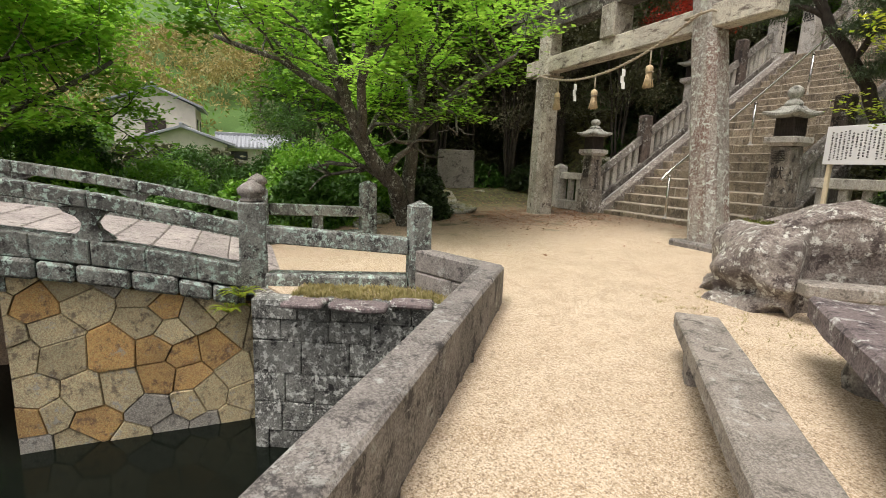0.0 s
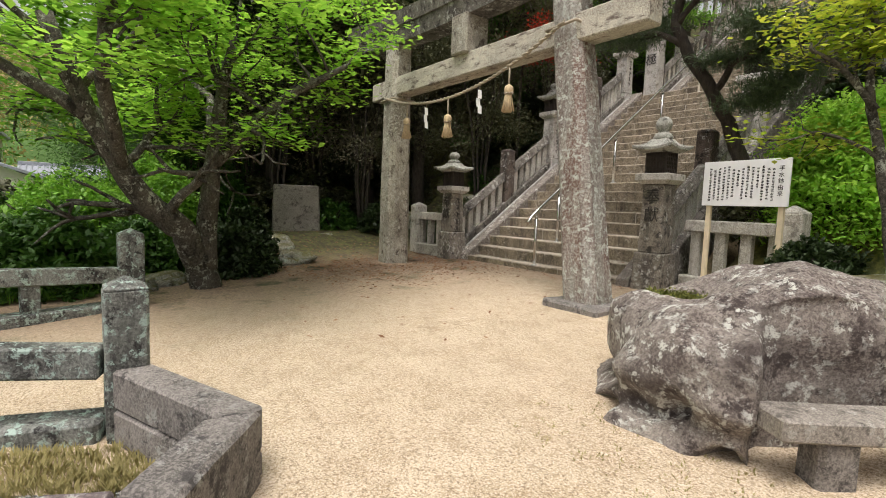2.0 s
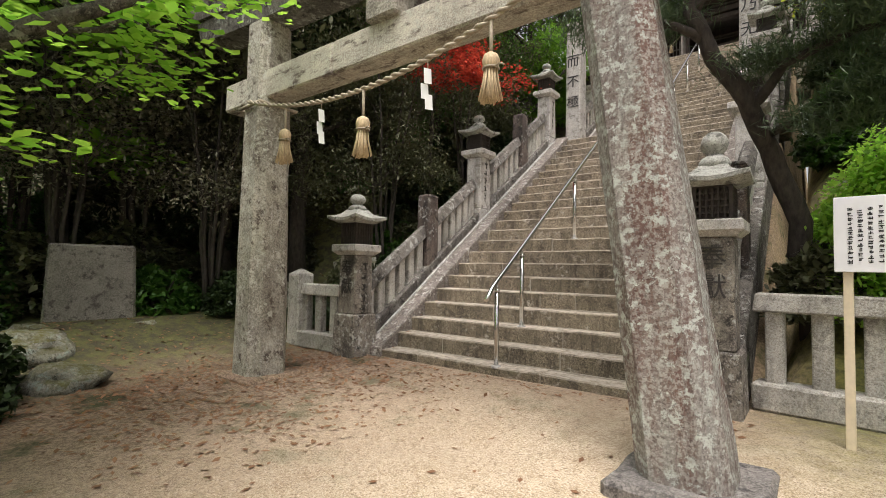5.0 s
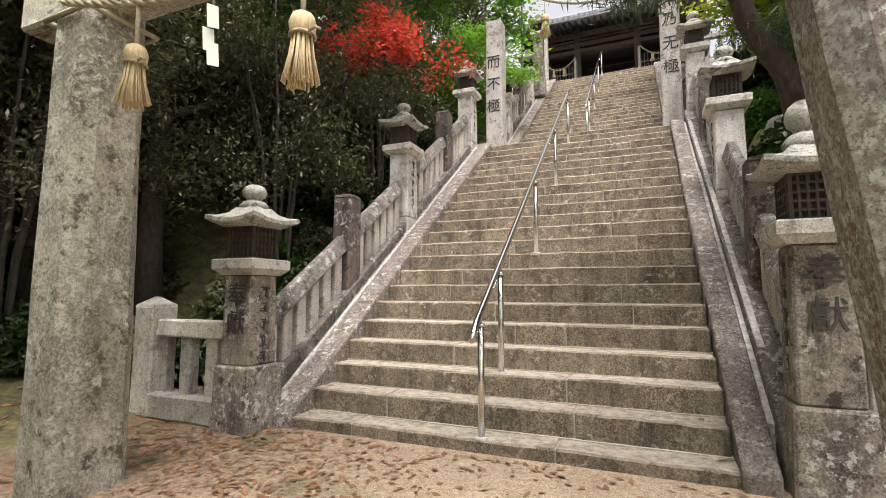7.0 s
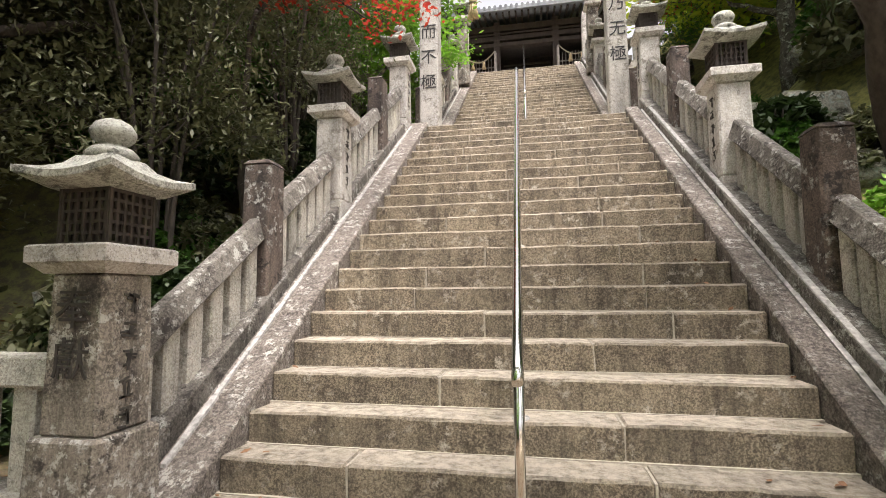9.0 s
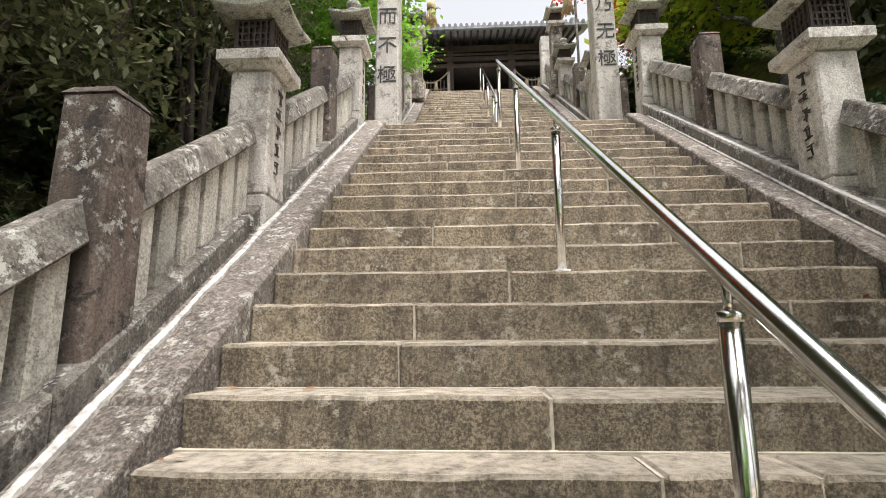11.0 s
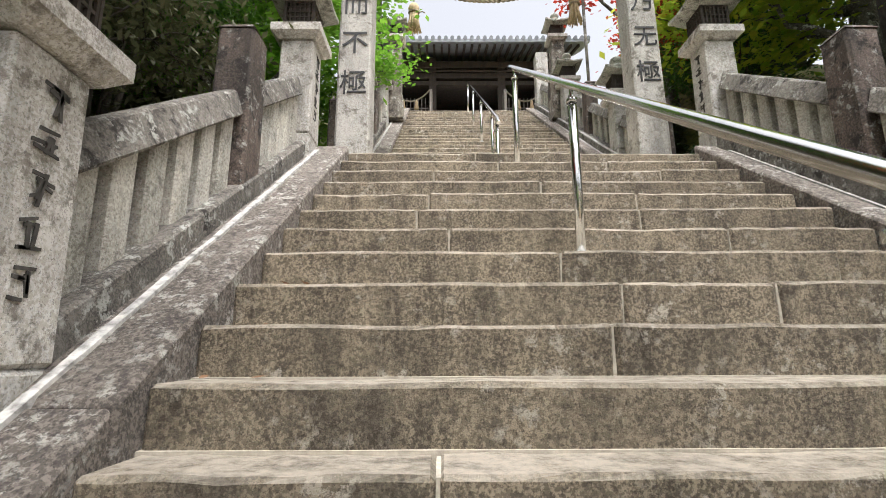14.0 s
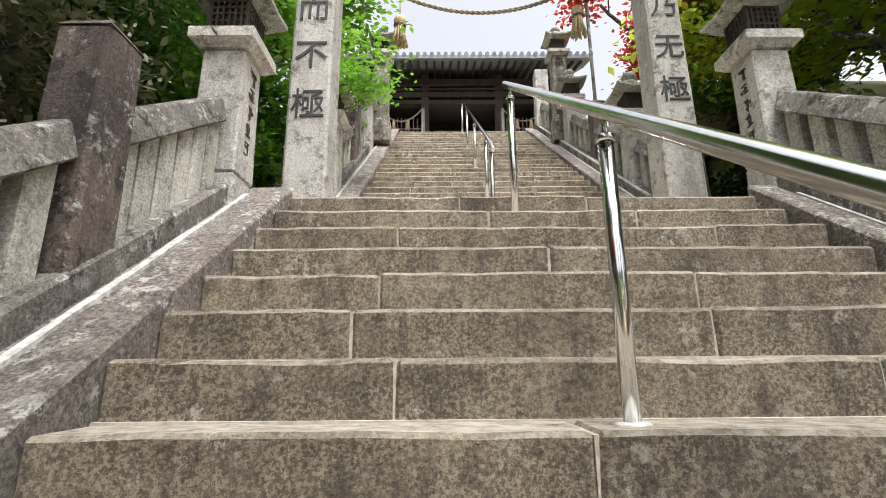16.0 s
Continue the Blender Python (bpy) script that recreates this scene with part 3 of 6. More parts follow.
def lantern(at, label, text="", scale=1.0, side=1, plinth=0.46, shaft=0.7, crown=1.0, pale=False, carved=False):
    """A stone lantern: plinth, inscribed shaft, cap slab, wooden latticed fire box, curved roof and ball."""
    L = thing("stone_lantern", label, "lantern", at, group="stone lanterns")
    body = PALE if pale else LANTERN
    z = plinth
    bm = bmesh.new()
    foot = 0.16 if pale else 0.2
    box(bm, -foot, foot, -foot, foot, -0.05, z, 0.016, 0.006 if pale else 0.016)
    rough_up(bm, 0.005, 6, 2)
    part("plinth", bm, body, L)
    bm = bmesh.new()
    box(bm, -0.152, 0.152, -0.152, 0.152, z, z + shaft, 0.014, 0.01)
    rough_up(bm, 0.004, 9, 2)
    part("shaft", bm, body, L)
    z += shaft
    bm = bmesh.new()
    lathe(bm, [(0.23, z), (0.28, z + 0.035), (0.305, z + 0.05), (0.305, z + 0.12), (0.29, z + 0.13)], square=True)
    part("cap_slab", bm, PALE, L, "pale cap slab")
    z += 0.13
    bm = bmesh.new()
    box(bm, -0.1, 0.1, -0.1, 0.1, z, z + 0.27, 0)
    part("fire_box", bm, DARKWOOD, L, "dark wooden fire box")
    for k in range(4):
        bm = bmesh.new()
        for i in range(7):
            u = -0.125 + 0.0417 * i
            w = 0.014 if i in (0, 6) else 0.007
            box(bm, u - w, u + w, -0.134, -0.122, z, z + 0.27, 0)
        for i in range(6):
            v = z + 0.006 + 0.051 * i
            w = 0.012 if i in (0, 5) else 0.007
            box(bm, -0.13, 0.13, -0.1325, -0.124, v - w, v + w, 0)
        g = part("lattice", bm, DARKWOOD, L)
        g.matrix_basis = pose(0, 0, 0, 0, 0, 90 * k)
    z += 0.265
    bm = bmesh.new()
    rings = [(0.22, z), (0.345, z + 0.012), (0.365, z + 0.024), (0.365, z + 0.055), (0.27, z + 0.085), (0.19, z + 0.125), (0.14, z + 0.17)]
    n_ = 16
    loops = []
    for r, h in rings:
        lp = []
        for i in range(n_):
            a = 2 * math.pi * i / n_
            c, s = math.cos(a), math.sin(a)
            q = 1 / max(abs(c), abs(s))
            corner = (q - 1) / 0.4142
            flare = corner * (0.04 if 0.3 < r else 0.015 if r > 0.25 else 0)
            lp.append(bm.verts.new((r * 0.72 * q * c, r * 0.72 * q * s, h + flare)))
        loops.append(lp)
    for a, b_ in zip(loops, loops[1:]):
        for i in range(n_):
            bm.faces.new((a[i], a[(i + 1) % n_], b_[(i + 1) % n_], b_[i]))
    bm.faces.new(loops[0][::-1]), bm.faces.new(loops[-1])
    part("roof", bm, LANTERN_TOP, L, "lichened stone roof with upturned corners")
    z += 0.17
    bm = bmesh.new()
    lathe(bm, [(r_, z + h_ * crown) for r_, h_ in ((0.11, -0.01), (0.118, 0.02), (0.09, 0.05), (0.06, 0.062), (0.062, 0.075), (0.09, 0.095), (0.1, 0.125), (0.098, 0.145), (0.08, 0.175), (0.045, 0.195), (0.01, 0.202))])
    part("finial", bm, LANTERN_TOP, L, "round stone ball")
    if text:
        lettering(text, 0.2, (0, -0.1535, plinth + shaft - 0.17), (90, 0, 0), CARVED, L, 0.003, "inscription", "carved black characters")
    if text or carved:
        bm = bmesh.new()
        rng = np.random.default_rng(4)
        step = 0.13
        for i in range(5):
            zz = plinth + shaft - 0.14 - step * i
            for j in range(4):
                u, w, k_ = rng.uniform(-0.02, 0.02), rng.uniform(0.015, 0.045), rng.uniform(-0.045, 0.045)
                tilt = rng.uniform(-0.02, 0.02)
                hexa(bm, [(u - w, -0.1545, zz + k_ - 0.006), (u + w, -0.1545, zz + k_ + tilt - 0.004), (u + w, -0.15, zz + k_ + tilt - 0.004), (u - w, -0.15, zz + k_ - 0.006),
                          (u - w, -0.1545, zz + k_ + 0.005), (u + w, -0.1545, zz + k_ + tilt + 0.005), (u + w, -0.15, zz + k_ + tilt + 0.005), (u - w, -0.15, zz + k_ + 0.005)], 0)
            for j in range(2):
                u, h_ = rng.uniform(-0.03, 0.03), rng.uniform(0.02, 0.05)
                lean = rng.uniform(-0.02, 0.02)
                hexa(bm, [(u - 0.006, -0.155, zz - h_), (u + 0.005, -0.155, zz - h_), (u + 0.005, -0.15, zz - h_), (u - 0.006, -0.15, zz - h_),
                          (u + lean - 0.006, -0.155, zz + h_), (u + lean + 0.006, -0.155, zz + h_), (u + lean + 0.006, -0.15, zz + h_), (u + lean - 0.006, -0.15, zz + h_)], 0)
        tagged(part("inscription", bm, CARVED, L, "worn carved characters"), kind="stuff").matrix_basis = pose(0, 0, 0, 0, 0, 90 if side > 0 else -90)
    return L


LX, RX = -8.56, -4.6
lantern((-8.5, 6.95, 0.24), "grey stone lantern with carved shaft at the stair foot", "奉獻", side=1, plinth=0.5, shaft=0.72)
lantern((RX, 7.2, 0.26), "grey stone lantern with carved shaft at the stair foot", "奉獻", side=-1, plinth=0.46, shaft=0.87, crown=1.4)
for x, ys in ((LX, (6.95, 8.4, 9.74, 11.2, 12.35)), (RX, (7.2, 8.4, 9.85, 11.3, 12.75))):
    for i, (a, b_) in enumerate(zip(ys, ys[1:])):
        fence_bay(x, a + (0.18 if i % 2 == 0 else 0.12), b_ - (0.12 if i % 2 == 0 else 0.18), line1, 6, "weathered stone fence with slanting dark rail beside the steps")
    for y in (ys[1], ys[3]):
        fence_post(x, y, line1(y) - 0.1, 1.22, "dark weathered square stone post between fence bays")
    for y in (ys[2], ys[4]):
        lantern((x, y, line1(y) - 0.16), "stone lantern on a pale carved pillar beside the steps", carved=True, side=1 if x < -7 else -1, plinth=0.3, shaft=0.88, pale=True)
for x in (LX, RX):
    ys = (13.95, 15.1, 16.4, 17.7, 18.9, 20.1)
    for a, b_ in zip(ys, ys[1:]):
        fence_bay(x, a + 0.13, b_ - 0.13, line2, 4, "weathered stone fence beside the upper steps")
    for y in (ys[0], ys[2], ys[4]):
        fence_post(x, y, line2(y) - 0.1, 1.2, "dark weathered square stone post between fence bays")
    for y in (ys[1], ys[3]):
        lantern((x, y, line2(y) - 0.16), "stone lantern on a pale pillar beside the upper steps", plinth=0.3, shaft=0.8, pale=True)
    lantern((x + (0.25 if x < -7 else -0.1), 18.1, line2(18.1) + 0.1), "tall stone lantern on a carved pillar below the gate", "奉", plinth=0.5, shaft=1.35)
    fence_post(x, ys[5], TOP_Z - 0.1, 1.75, "tall pale stone post at the stair head", 0.34, PALE)


def level_fence(x0, y0, x1, y1, z, label, posts=(True, True), n_slats=4, height=0.75, turned=""):
    d = Vector((x1 - x0, y1 - y0, 0))
    f = thing("stone_fence", label, "fence", (x0, y0, z), math.degrees(math.atan2(d.y, d.x)))
    Ln = d.length
    bm = bmesh.new()
    box(bm, 0, Ln, -0.13, 0.13, -0.1, 0.12, 0.02)
    rough_up(bm, 0.008, 6, 2)
    part("base", bm, FENCE, f)
    bm = bmesh.new()
    box(bm, 0, Ln, -0.09, 0.09, height - 0.15, height, 0.015, 0.02)
    part("rail", bm, FENCE, f)
    for i in range(n_slats):
        c = Ln * (i + 0.5) / n_slats
        bm = bmesh.new()
        box(bm, c - 0.065, c + 0.065, -0.05, 0.05, 0.1, height - 0.13, 0.012)
        part("slat", bm, FENCE, f)
    for on, at in zip(posts, (0, Ln)):
        if on:
            bm = bmesh.new()
            box(bm, at - 0.13, at + 0.13, -0.13, 0.13, -0.1, height + 0.12, 0.018, 0.006)
            part("post", rough_up(bm, 0.006, 7, 2), FENCE, f)
            bm = bmesh.new()
            lathe(bm, [(0.17, height + 0.11), (0.16, height + 0.13), (0.02, height + 0.2)], square=True, at=(at, 0))
            part("post_cap", bm, FENCE, f)
    return f


level_fence(-9.62, 6.95, -8.72, 6.95, 0.33, "low stone fence between an end post and the lantern", (True, False), 3)
level_fence(-4.38, 7.55, -3.2, 7.45, 0.34, "low stone fence with wide slats behind the sign", (False, True), 4, 0.82)


# ---- steel handrails ----
def handrail(x0, x1, posts, line, start, end, label):
    H = thing("handrail", label, "handrail")
    up = 0.83

    def rx(y):
        return x0 + (x1 - x0) * (y - start) / (end - start)

    bm = bmesh.new()
    pts = [(x0, start - 0.07, line(start) + up - 0.09), (x0, start - 0.02, line(start) + up - 0.04)]
    n_ = 24
    pts += [(rx(start + 0.04 + (end - start) * i / n_), start + 0.04 + (end - start) * i / n_, line(start + 0.04 + (end - start) * i / n_) + up) for i in range(n_ + 1)]
    tube(bm, pts, 0.024, 12)
    part("rail", bm, STEEL, H)
    for y, foot in posts:
        x = rx(y)
        bm = bmesh.new()
        tube(bm, [(x, y, foot - 0.02), (x, y, line(y) + up - 0.09)], 0.024, 14)
        p = part("post", bm, STEEL, H)
        bm = bmesh.new()
        tube(bm, [(x, y, line(y) + up - 0.1), (x, y, line(y) + up - 0.02)], 0.01, 8)
        part("pin", bm, STEEL, p)
        bm = bmesh.new()
        lathe(bm, [(0.029, line(y) + up - 0.105), (0.029, line(y) + up - 0.085), (0.012, line(y) + up - 0.08)], at=(x, y))
        part("collar", bm, STEEL, p)
        bm = bmesh.new()
        lathe(bm, [(0.05, foot - 0.02), (0.048, foot + 0.006), (0.03, foot + 0.01)], at=(x, y))
        part("mortar_foot", bm, WHITE_MORTAR, p, "pale mortar round the foot")


def tread(line_y, line_z, y):
    return line_z + math.floor((y - line_y) / RUN) * RISE


handrail(-6.55, -6.66, [(y, tread(Y0, Z0, y)) for y in (7.12, 7.66, 9.2, 10.76, 12.3)], line1, 6.98, 12.45, "polished stainless steel handrail up the middle of the steps")
handrail(-6.55, -6.6, [(y, tread(FLIGHT_Y, LAND_Z + RISE, y)) for y in (14.4, 14.95, 16.5, 18.2, 19.8)], line2, 14.32, 19.95, "stainless steel handrail on the upper flight")


# ---- torii ----
def torii():
    T = thing("torii", "tall weathered granite shrine gate with tie beam and curved lintel", "torii")
    for x, y, lean, zb in ((-8.55, 5.7, 0.0, 0.2), (-4.5, 5.72, -0.5, 0.24)):
        bm = bmesh.new()
        h0, h1, top = 0.225, 0.18, 3.84
        lv = []
        for k in range(13):
            f = k / 12
            h, ch = h0 + (h1 - h0) * f, 0.095 - 0.02 * f
            cx, z = x + lean * f, zb - 0.1 + (top - zb + 0.1) * f
            ring = [(-h + ch, -h), (h - ch, -h), (h, -h + ch), (h, h - ch), (h - ch, h), (-h + ch, h), (-h, h - ch), (-h, -h + ch)]
            lv.append([bm.verts.new(Vector((cx + a, y + b_, z)) + noise.noise_vector(Vector((cx + a * 3, y + b_ * 3, z * 1.5)) * 2) * 0.01) for a, b_ in ring])
        for a, b_ in zip(lv, lv[1:]):
            for i in range(8):
                bm.faces.new((a[i], a[(i + 1) % 8], b_[(i + 1) % 8], b_[i]))
        bm.faces.new(lv[0][::-1]), bm.faces.new(lv[-1])
        part("pillar", bm, TORII_RUST if lean else TORII, T, "chamfered pillar streaked rust-red and grey" if lean else "pale grey chamfered pillar")
    bm = bmesh.new()
    box(bm, -4.86, -4.14, 5.36, 6.12, 0.02, 0.25, 0.03)
    rough_up(bm, 0.012, 5, 2)
    part("base_slab", bm, WALL, T)
    bm = bmesh.new()
    box(bm, -8.86, -8.22, 5.38, 6.02, -0.05, 0.212, 0.03)
    part("base_slab", rough_up(bm, 0.012, 5, 2), SAND, T)
    bm = bmesh.new()
    for a, b_ in ((-9.2, -7.35), (-7.345, -3.95)):
        box(bm, a, b_, 5.57, 5.83, 3.02, 3.32, 0.018)
    part("tie_beam", rough_up(bm, 0.006, 4, 2), BEAM, T, "pale tie beam")

    def lintel(name, z0, z1, half, x0, x1, mat, lift):
        bm = bmesh.new()
        n_, lv = 22, []
        mid, reach = (x0 + x1) / 2, (x1 - x0) / 2
        for k in range(n_ + 1):
            x = x0 + (x1 - x0) * k / n_
            up = lift * abs((x - mid) / reach) ** 2.2
            slant = 0.06 * (k == n_) - 0.06 * (k == 0)
            lv.append([bm.verts.new(c) for c in ((x, 5.7 - half * 0.85, z0 + up), (x, 5.7 + half * 0.85, z0 + up), (x + slant, 5.7 + half, z1 + up), (x + slant, 5.7 - half, z1 + up))])
        for a, b_ in zip(lv, lv[1:]):
            for i in range(4):
                bm.faces.new((a[i], a[(i + 1) % 4], b_[(i + 1) % 4], b_[i]))
        bm.faces.new(lv[0][::-1]), bm.faces.new(lv[-1])
        return part(name, bm, mat, T, "dark weathered curved lintel")
    lintel("lower_lintel", 3.8, 4.03, 0.2, -9.75, -3.35, FENCE_DARK, 0.16)
    lintel("upper_lintel", 4.03, 4.24, 0.27, -9.95, -3.15, FENCE_DARK, 0.2)
    bm = bmesh.new()
    box(bm, -6.86, -6.52, 5.5, 5.9, 3.3, 3.83, 0.02)
    part("tablet", bm, TORII, T, "square stone block between beam and lintel")
    return T


torii()


def rope_points(a, b_, sag, n_=28):
    a, b_ = Vector(a), Vector(b_)
    return [a.lerp(b_, i / n_) - Vector((0, 0, sag * 4 * (i / n_) * (1 - i / n_))) for i in range(n_ + 1)]


def twisted_rope(pts, r, label):
    R = thing("straw_rope", label, "rope")
    n_ = len(pts) * 8
    for s in range(2):
        bm = bmesh.new()
        q = []
        for i in range(n_):
            f = i / (n_ - 1) * (len(pts) - 1)
            k = min(int(f), len(pts) - 2)
            p = pts[k].lerp(pts[k + 1], f - k)
            a = f * 5.0 + math.pi * s
            q.append(p + Vector((0, math.cos(a), math.sin(a))) * r * 0.6)
        tube(bm, q, r * 0.7, 6)
        part("strand", bm, ROPE, R)
    return R


def tassel(at, size, label):
    t_ = thing("straw_tassel", label, "tassel", at, group="straw tassels")
    s = size
    bm = bmesh.new()
    tube(bm, [(0, 0, 0), (0, 0, -0.5 * s)], 0.012, 6)
    part("cord", bm, ROPE, t_)
    bm = bmesh.new()
    lathe(bm, [(0.02 * s, -0.42 * s), (0.085 * s, -0.46 * s), (0.11 * s, -0.53 * s), (0.1 * s, -0.6 * s), (0.08 * s, -0.63 * s)])
    part("head", bm, STRAW, t_, "bound straw head")
    bm = bmesh.new()
    tube(bm, [(0.1 * s * math.cos(a), 0.1 * s * math.sin(a), -0.63 * s) for a in np.linspace(0, 6.28, 13)], 0.014 * s, 5)
    tube(bm, [(0.08 * s, -0.02, -0.63 * s), (0.17 * s, -0.03, -0.62 * s), (0.22 * s, -0.03, -0.65 * s)], 0.012 * s, 5)
    part("binding", bm, ROPE, t_)
    rng = np.random.default_rng(8)
    bm = bmesh.new()
    for i in range(90):
        a, r = rng.uniform(0, 6.28), math.sqrt(rng.uniform(0.02, 1))
        u = Vector((math.cos(a), math.sin(a), 0))
        tube(bm, [u * r * 0.075 * s + Vector((0, 0, -0.6 * s)), u * r * 0.1 * s + Vector((0, 0, -0.8 * s)), u * r * 0.155 * s + Vector((0, 0, (-1.0 - rng.uniform(0, 0.05)) * s))], 0.009 * s, 4)
    part("skirt", bm, STRAW, t_, "loose straw skirt")
    return t_


def streamer(at, size):
    s_ = thing("paper_streamer", "white folded zigzag paper streamer hung from the rope", "streamer", at, 10, group="paper streamers")
    bm = bmesh.new()
    tube(bm, [(0, 0, 0), (0, 0, -0.12 * size)], 0.004, 5)
    part("thread", bm, ROPE, s_)
    for i, (dx, dy) in enumerate(((0.0, 0.0), (-0.035, 0.02), (0.02, -0.015))):
        z = -0.1 * size - i * 0.15 * size
        bm = bmesh.new()
        w = 0.042 * size
        hexa(bm, [((dx - w) * 1, dy, z - 0.17 * size), (dx + w, dy + 0.01, z - 0.19 * size), (dx + w, dy + 0.013, z - 0.19 * size), (dx - w, dy + 0.003, z - 0.17 * size),
                  (dx - w, dy - 0.01, z), (dx + w, dy, z - 0.02), (dx + w, dy + 0.003, z - 0.02), (dx - w, dy - 0.007, z)], 0)
        part("fold", bm, PAPER, s_)
    return s_


RP = rope_points((-8.45, 5.42, 2.95), (-4.8, 5.42, 3.2), 0.36)
twisted_rope(RP, 0.018, "grey twisted straw rope sagging between the shrine gate pillars")


def on_rope(x):
    return min(RP, key=lambda p: abs(p.x - x))


for x in (-7.75, -6.72, -5.6):
    p = on_rope(x)
    tassel((p.x, p.y, p.z), 0.52, "golden rice straw tassel hung from the gate rope")
for x in (-7.3, -6.12):
    p = on_rope(x)
    streamer((p.x, p.y, p.z), 0.64)
for px, pz, hw in ((-8.55, 2.95, 0.2), (-4.91, 3.2, 0.2)):
    loops_ = bmesh.new()
    tube(loops_, [(px + hw * a, 5.7 + hw * b_ * 1.05, pz + 0.01 * a) for a, b_ in ((-1, -1), (1, -1), (1, 1), (-1, 1), (-1, -1))], 0.018, 6)
    tagged(part("rope_loop", loops_, ROPE), "straw rope tied round the gate pillar", "rope")


# ---- inscribed stone pillars on the landing ----
def tall_pillar(x, y, text, top, first, label, h=0.175):
    P = thing("inscribed_pillar", label, "pillar", (x, y, LAND_Z), group="inscribed pillars")
    bm = bmesh.new()
    box(bm, -h, h, -h, h, -0.05, top, 0.02, 0.012)
    part("shaft", rough_up(bm, 0.006, 5, 3), PALE, P)
    lettering(text, 0.29, (0, -h - 0.002, first), (90, 0, 0), INK, P, 0.004, "inscription", "bold black painted characters", 1.6)
    return P


tall_pillar(-8.2, 13.1, "而不極", 2.82, 1.9, "tall pale granite pillar with black characters beside the steps")
tall_pillar(-4.92, 13.6, "乃无極", 3.0, 2.34, "tall pale granite pillar with black characters on the landing")
twisted_rope(rope_points((-8.5, 16.6, 9.85), (-4.3, 16.6, 9.85), 0.8), 0.03, "dark rope hung across the upper steps")
for x in (-8.35, -4.65):
    bm = bmesh.new()
    tube(bm, [(x - 0.12 * (1 if x < -7 else -1), 16.6, line2(16.6) - 0.1), (x - 0.12 * (1 if x < -7 else -1), 16.6, 9.9)], 0.03, 8)
    tagged(part("rope_pole", bm, FENCE_DARK), "slim dark pole that carries the rope", "pole")
tassel((-7.82, 16.6, 9.42), 1.0, "pale straw tassel hung from the upper rope")
tassel((-4.7, 16.6, 9.6), 1.0, "pale straw tassel hung from the upper rope")


# ---- gate at the stair head ----
def gate():
    G = thing("gate_house", "dark timber shrine gate house with grey tiled roof and lattice screens", "gate", (-6.52, 21.4, TOP_Z))
    G.scale = (1, 1, 1.15)
    for x in (-2.3, -1.02, 1.02, 2.3):
        for y in (0, 2.6):
            bm = bmesh.new()
            box(bm, x - 0.11, x + 0.11, y - 0.11, y + 0.11, 0, 2.1, 0.01)
            part("post", bm, GATEWOOD, G)
    for y in (0, 2.6):
        for z0, z1, w in ((1.3, 1.42, 2.4), (1.5, 1.64, 2.9), (1.68, 1.74, 2.9), (1.8, 1.98, 3.1)):
            if z0 < 1.4 and y:
                continue
            bm = bmesh.new()
            box(bm, -w, w, y - 0.12, y + 0.12, z0, z1, 0.008)
            part("beam", bm, GATEWOOD, G)
    bm = bmesh.new()
    box(bm, -2.3, 2.3, 0.06, 0.12, 1.4, 1.9, 0)
    box(bm, -2.4, -2.3, 0, 2.6, 0, 2, 0), box(bm, 2.3, 2.4, 0, 2.6, 0, 2, 0)
    box(bm, -2.3, -1.05, 2.5, 2.56, 0, 2, 0), box(bm, 1.05, 2.3, 2.5, 2.56, 0, 2, 0)
    box(bm, -2.4, 2.4, 0.0, 2.6, 1.98, 2.04, 0)
    part("boarding", bm, DARKWOOD, G)
    for s in (-1, 1):
        bm = bmesh.new()
        for i in range(11):
            x = s * (1.12 + i * 0.11)
            box(bm, x - 0.014, x + 0.014, -0.02, 0.02, 0.12, 0.98, 0)
        for z in (0.3, 0.5, 0.7):
            box(bm, min(s * 1.1, s * 2.25), max(s * 1.1, s * 2.25), -0.025, 0.015, z - 0.012, z + 0.012, 0)
        part("lattice_screen", bm, LATTICE, G, "grey wooden lattice screen")
        bm = bmesh.new()
        box(bm, min(s * 1.0, s * 2.35), max(s * 1.0, s * 2.35), -0.07, 0.07, 0.0, 0.12, 0.01)
        part("sill", bm, GATEWOOD, G)
        bm = bmesh.new()
        box(bm, min(s * 1.02, s * 1.1), max(s * 1.02, s * 1.1), -0.5, -0.02, 0.02, 1.0, 0.01)
        part("door_leaf", bm, LATTICE, G)
    for i in range(30):
        bm = bmesh.new()
        x = -3.1 + i * 6.2 / 29
        hexa(bm, [(x - 0.03, -0.95, 1.9), (x + 0.03, -0.95, 1.9), (x + 0.03, 1.3, 2.5), (x - 0.03, 1.3, 2.5), (x - 0.03, -0.95, 1.97), (x + 0.03, -0.95, 1.97), (x + 0.03, 1.3, 2.57), (x - 0.03, 1.3, 2.57)], 0)
        part("rafter", bm, GATEWOOD, G)
    bm = bmesh.new()
    for s in (0, 1):
        co = []
        for x in (-3.4, 3.4):
            for y, z in ((-1.05, 1.98), (-0.2, 2.22), (0.6, 2.55), (1.3, 2.98)):
                co.append((x, (y if s == 0 else 2.6 - y), z))
        v = [bm.verts.new(c) for c in co]
        w = [bm.verts.new((c[0], c[1], c[2] + 0.08)) for c in co]
        for a in range(3):
            bm.faces.new((v[a], v[a + 1], v[a + 5], v[a + 4]))
            bm.faces.new((w[a], w[a + 4], w[a + 5], w[a + 1]))
            for q in (a, a + 4):
                bm.faces.new((v[q], w[q], w[q + 1], v[q + 1]))
        bm.faces.new((v[0], v[4], w[4], w[0]))
    roof = part("roof", bm, TILE, G, "grey tiled roof")
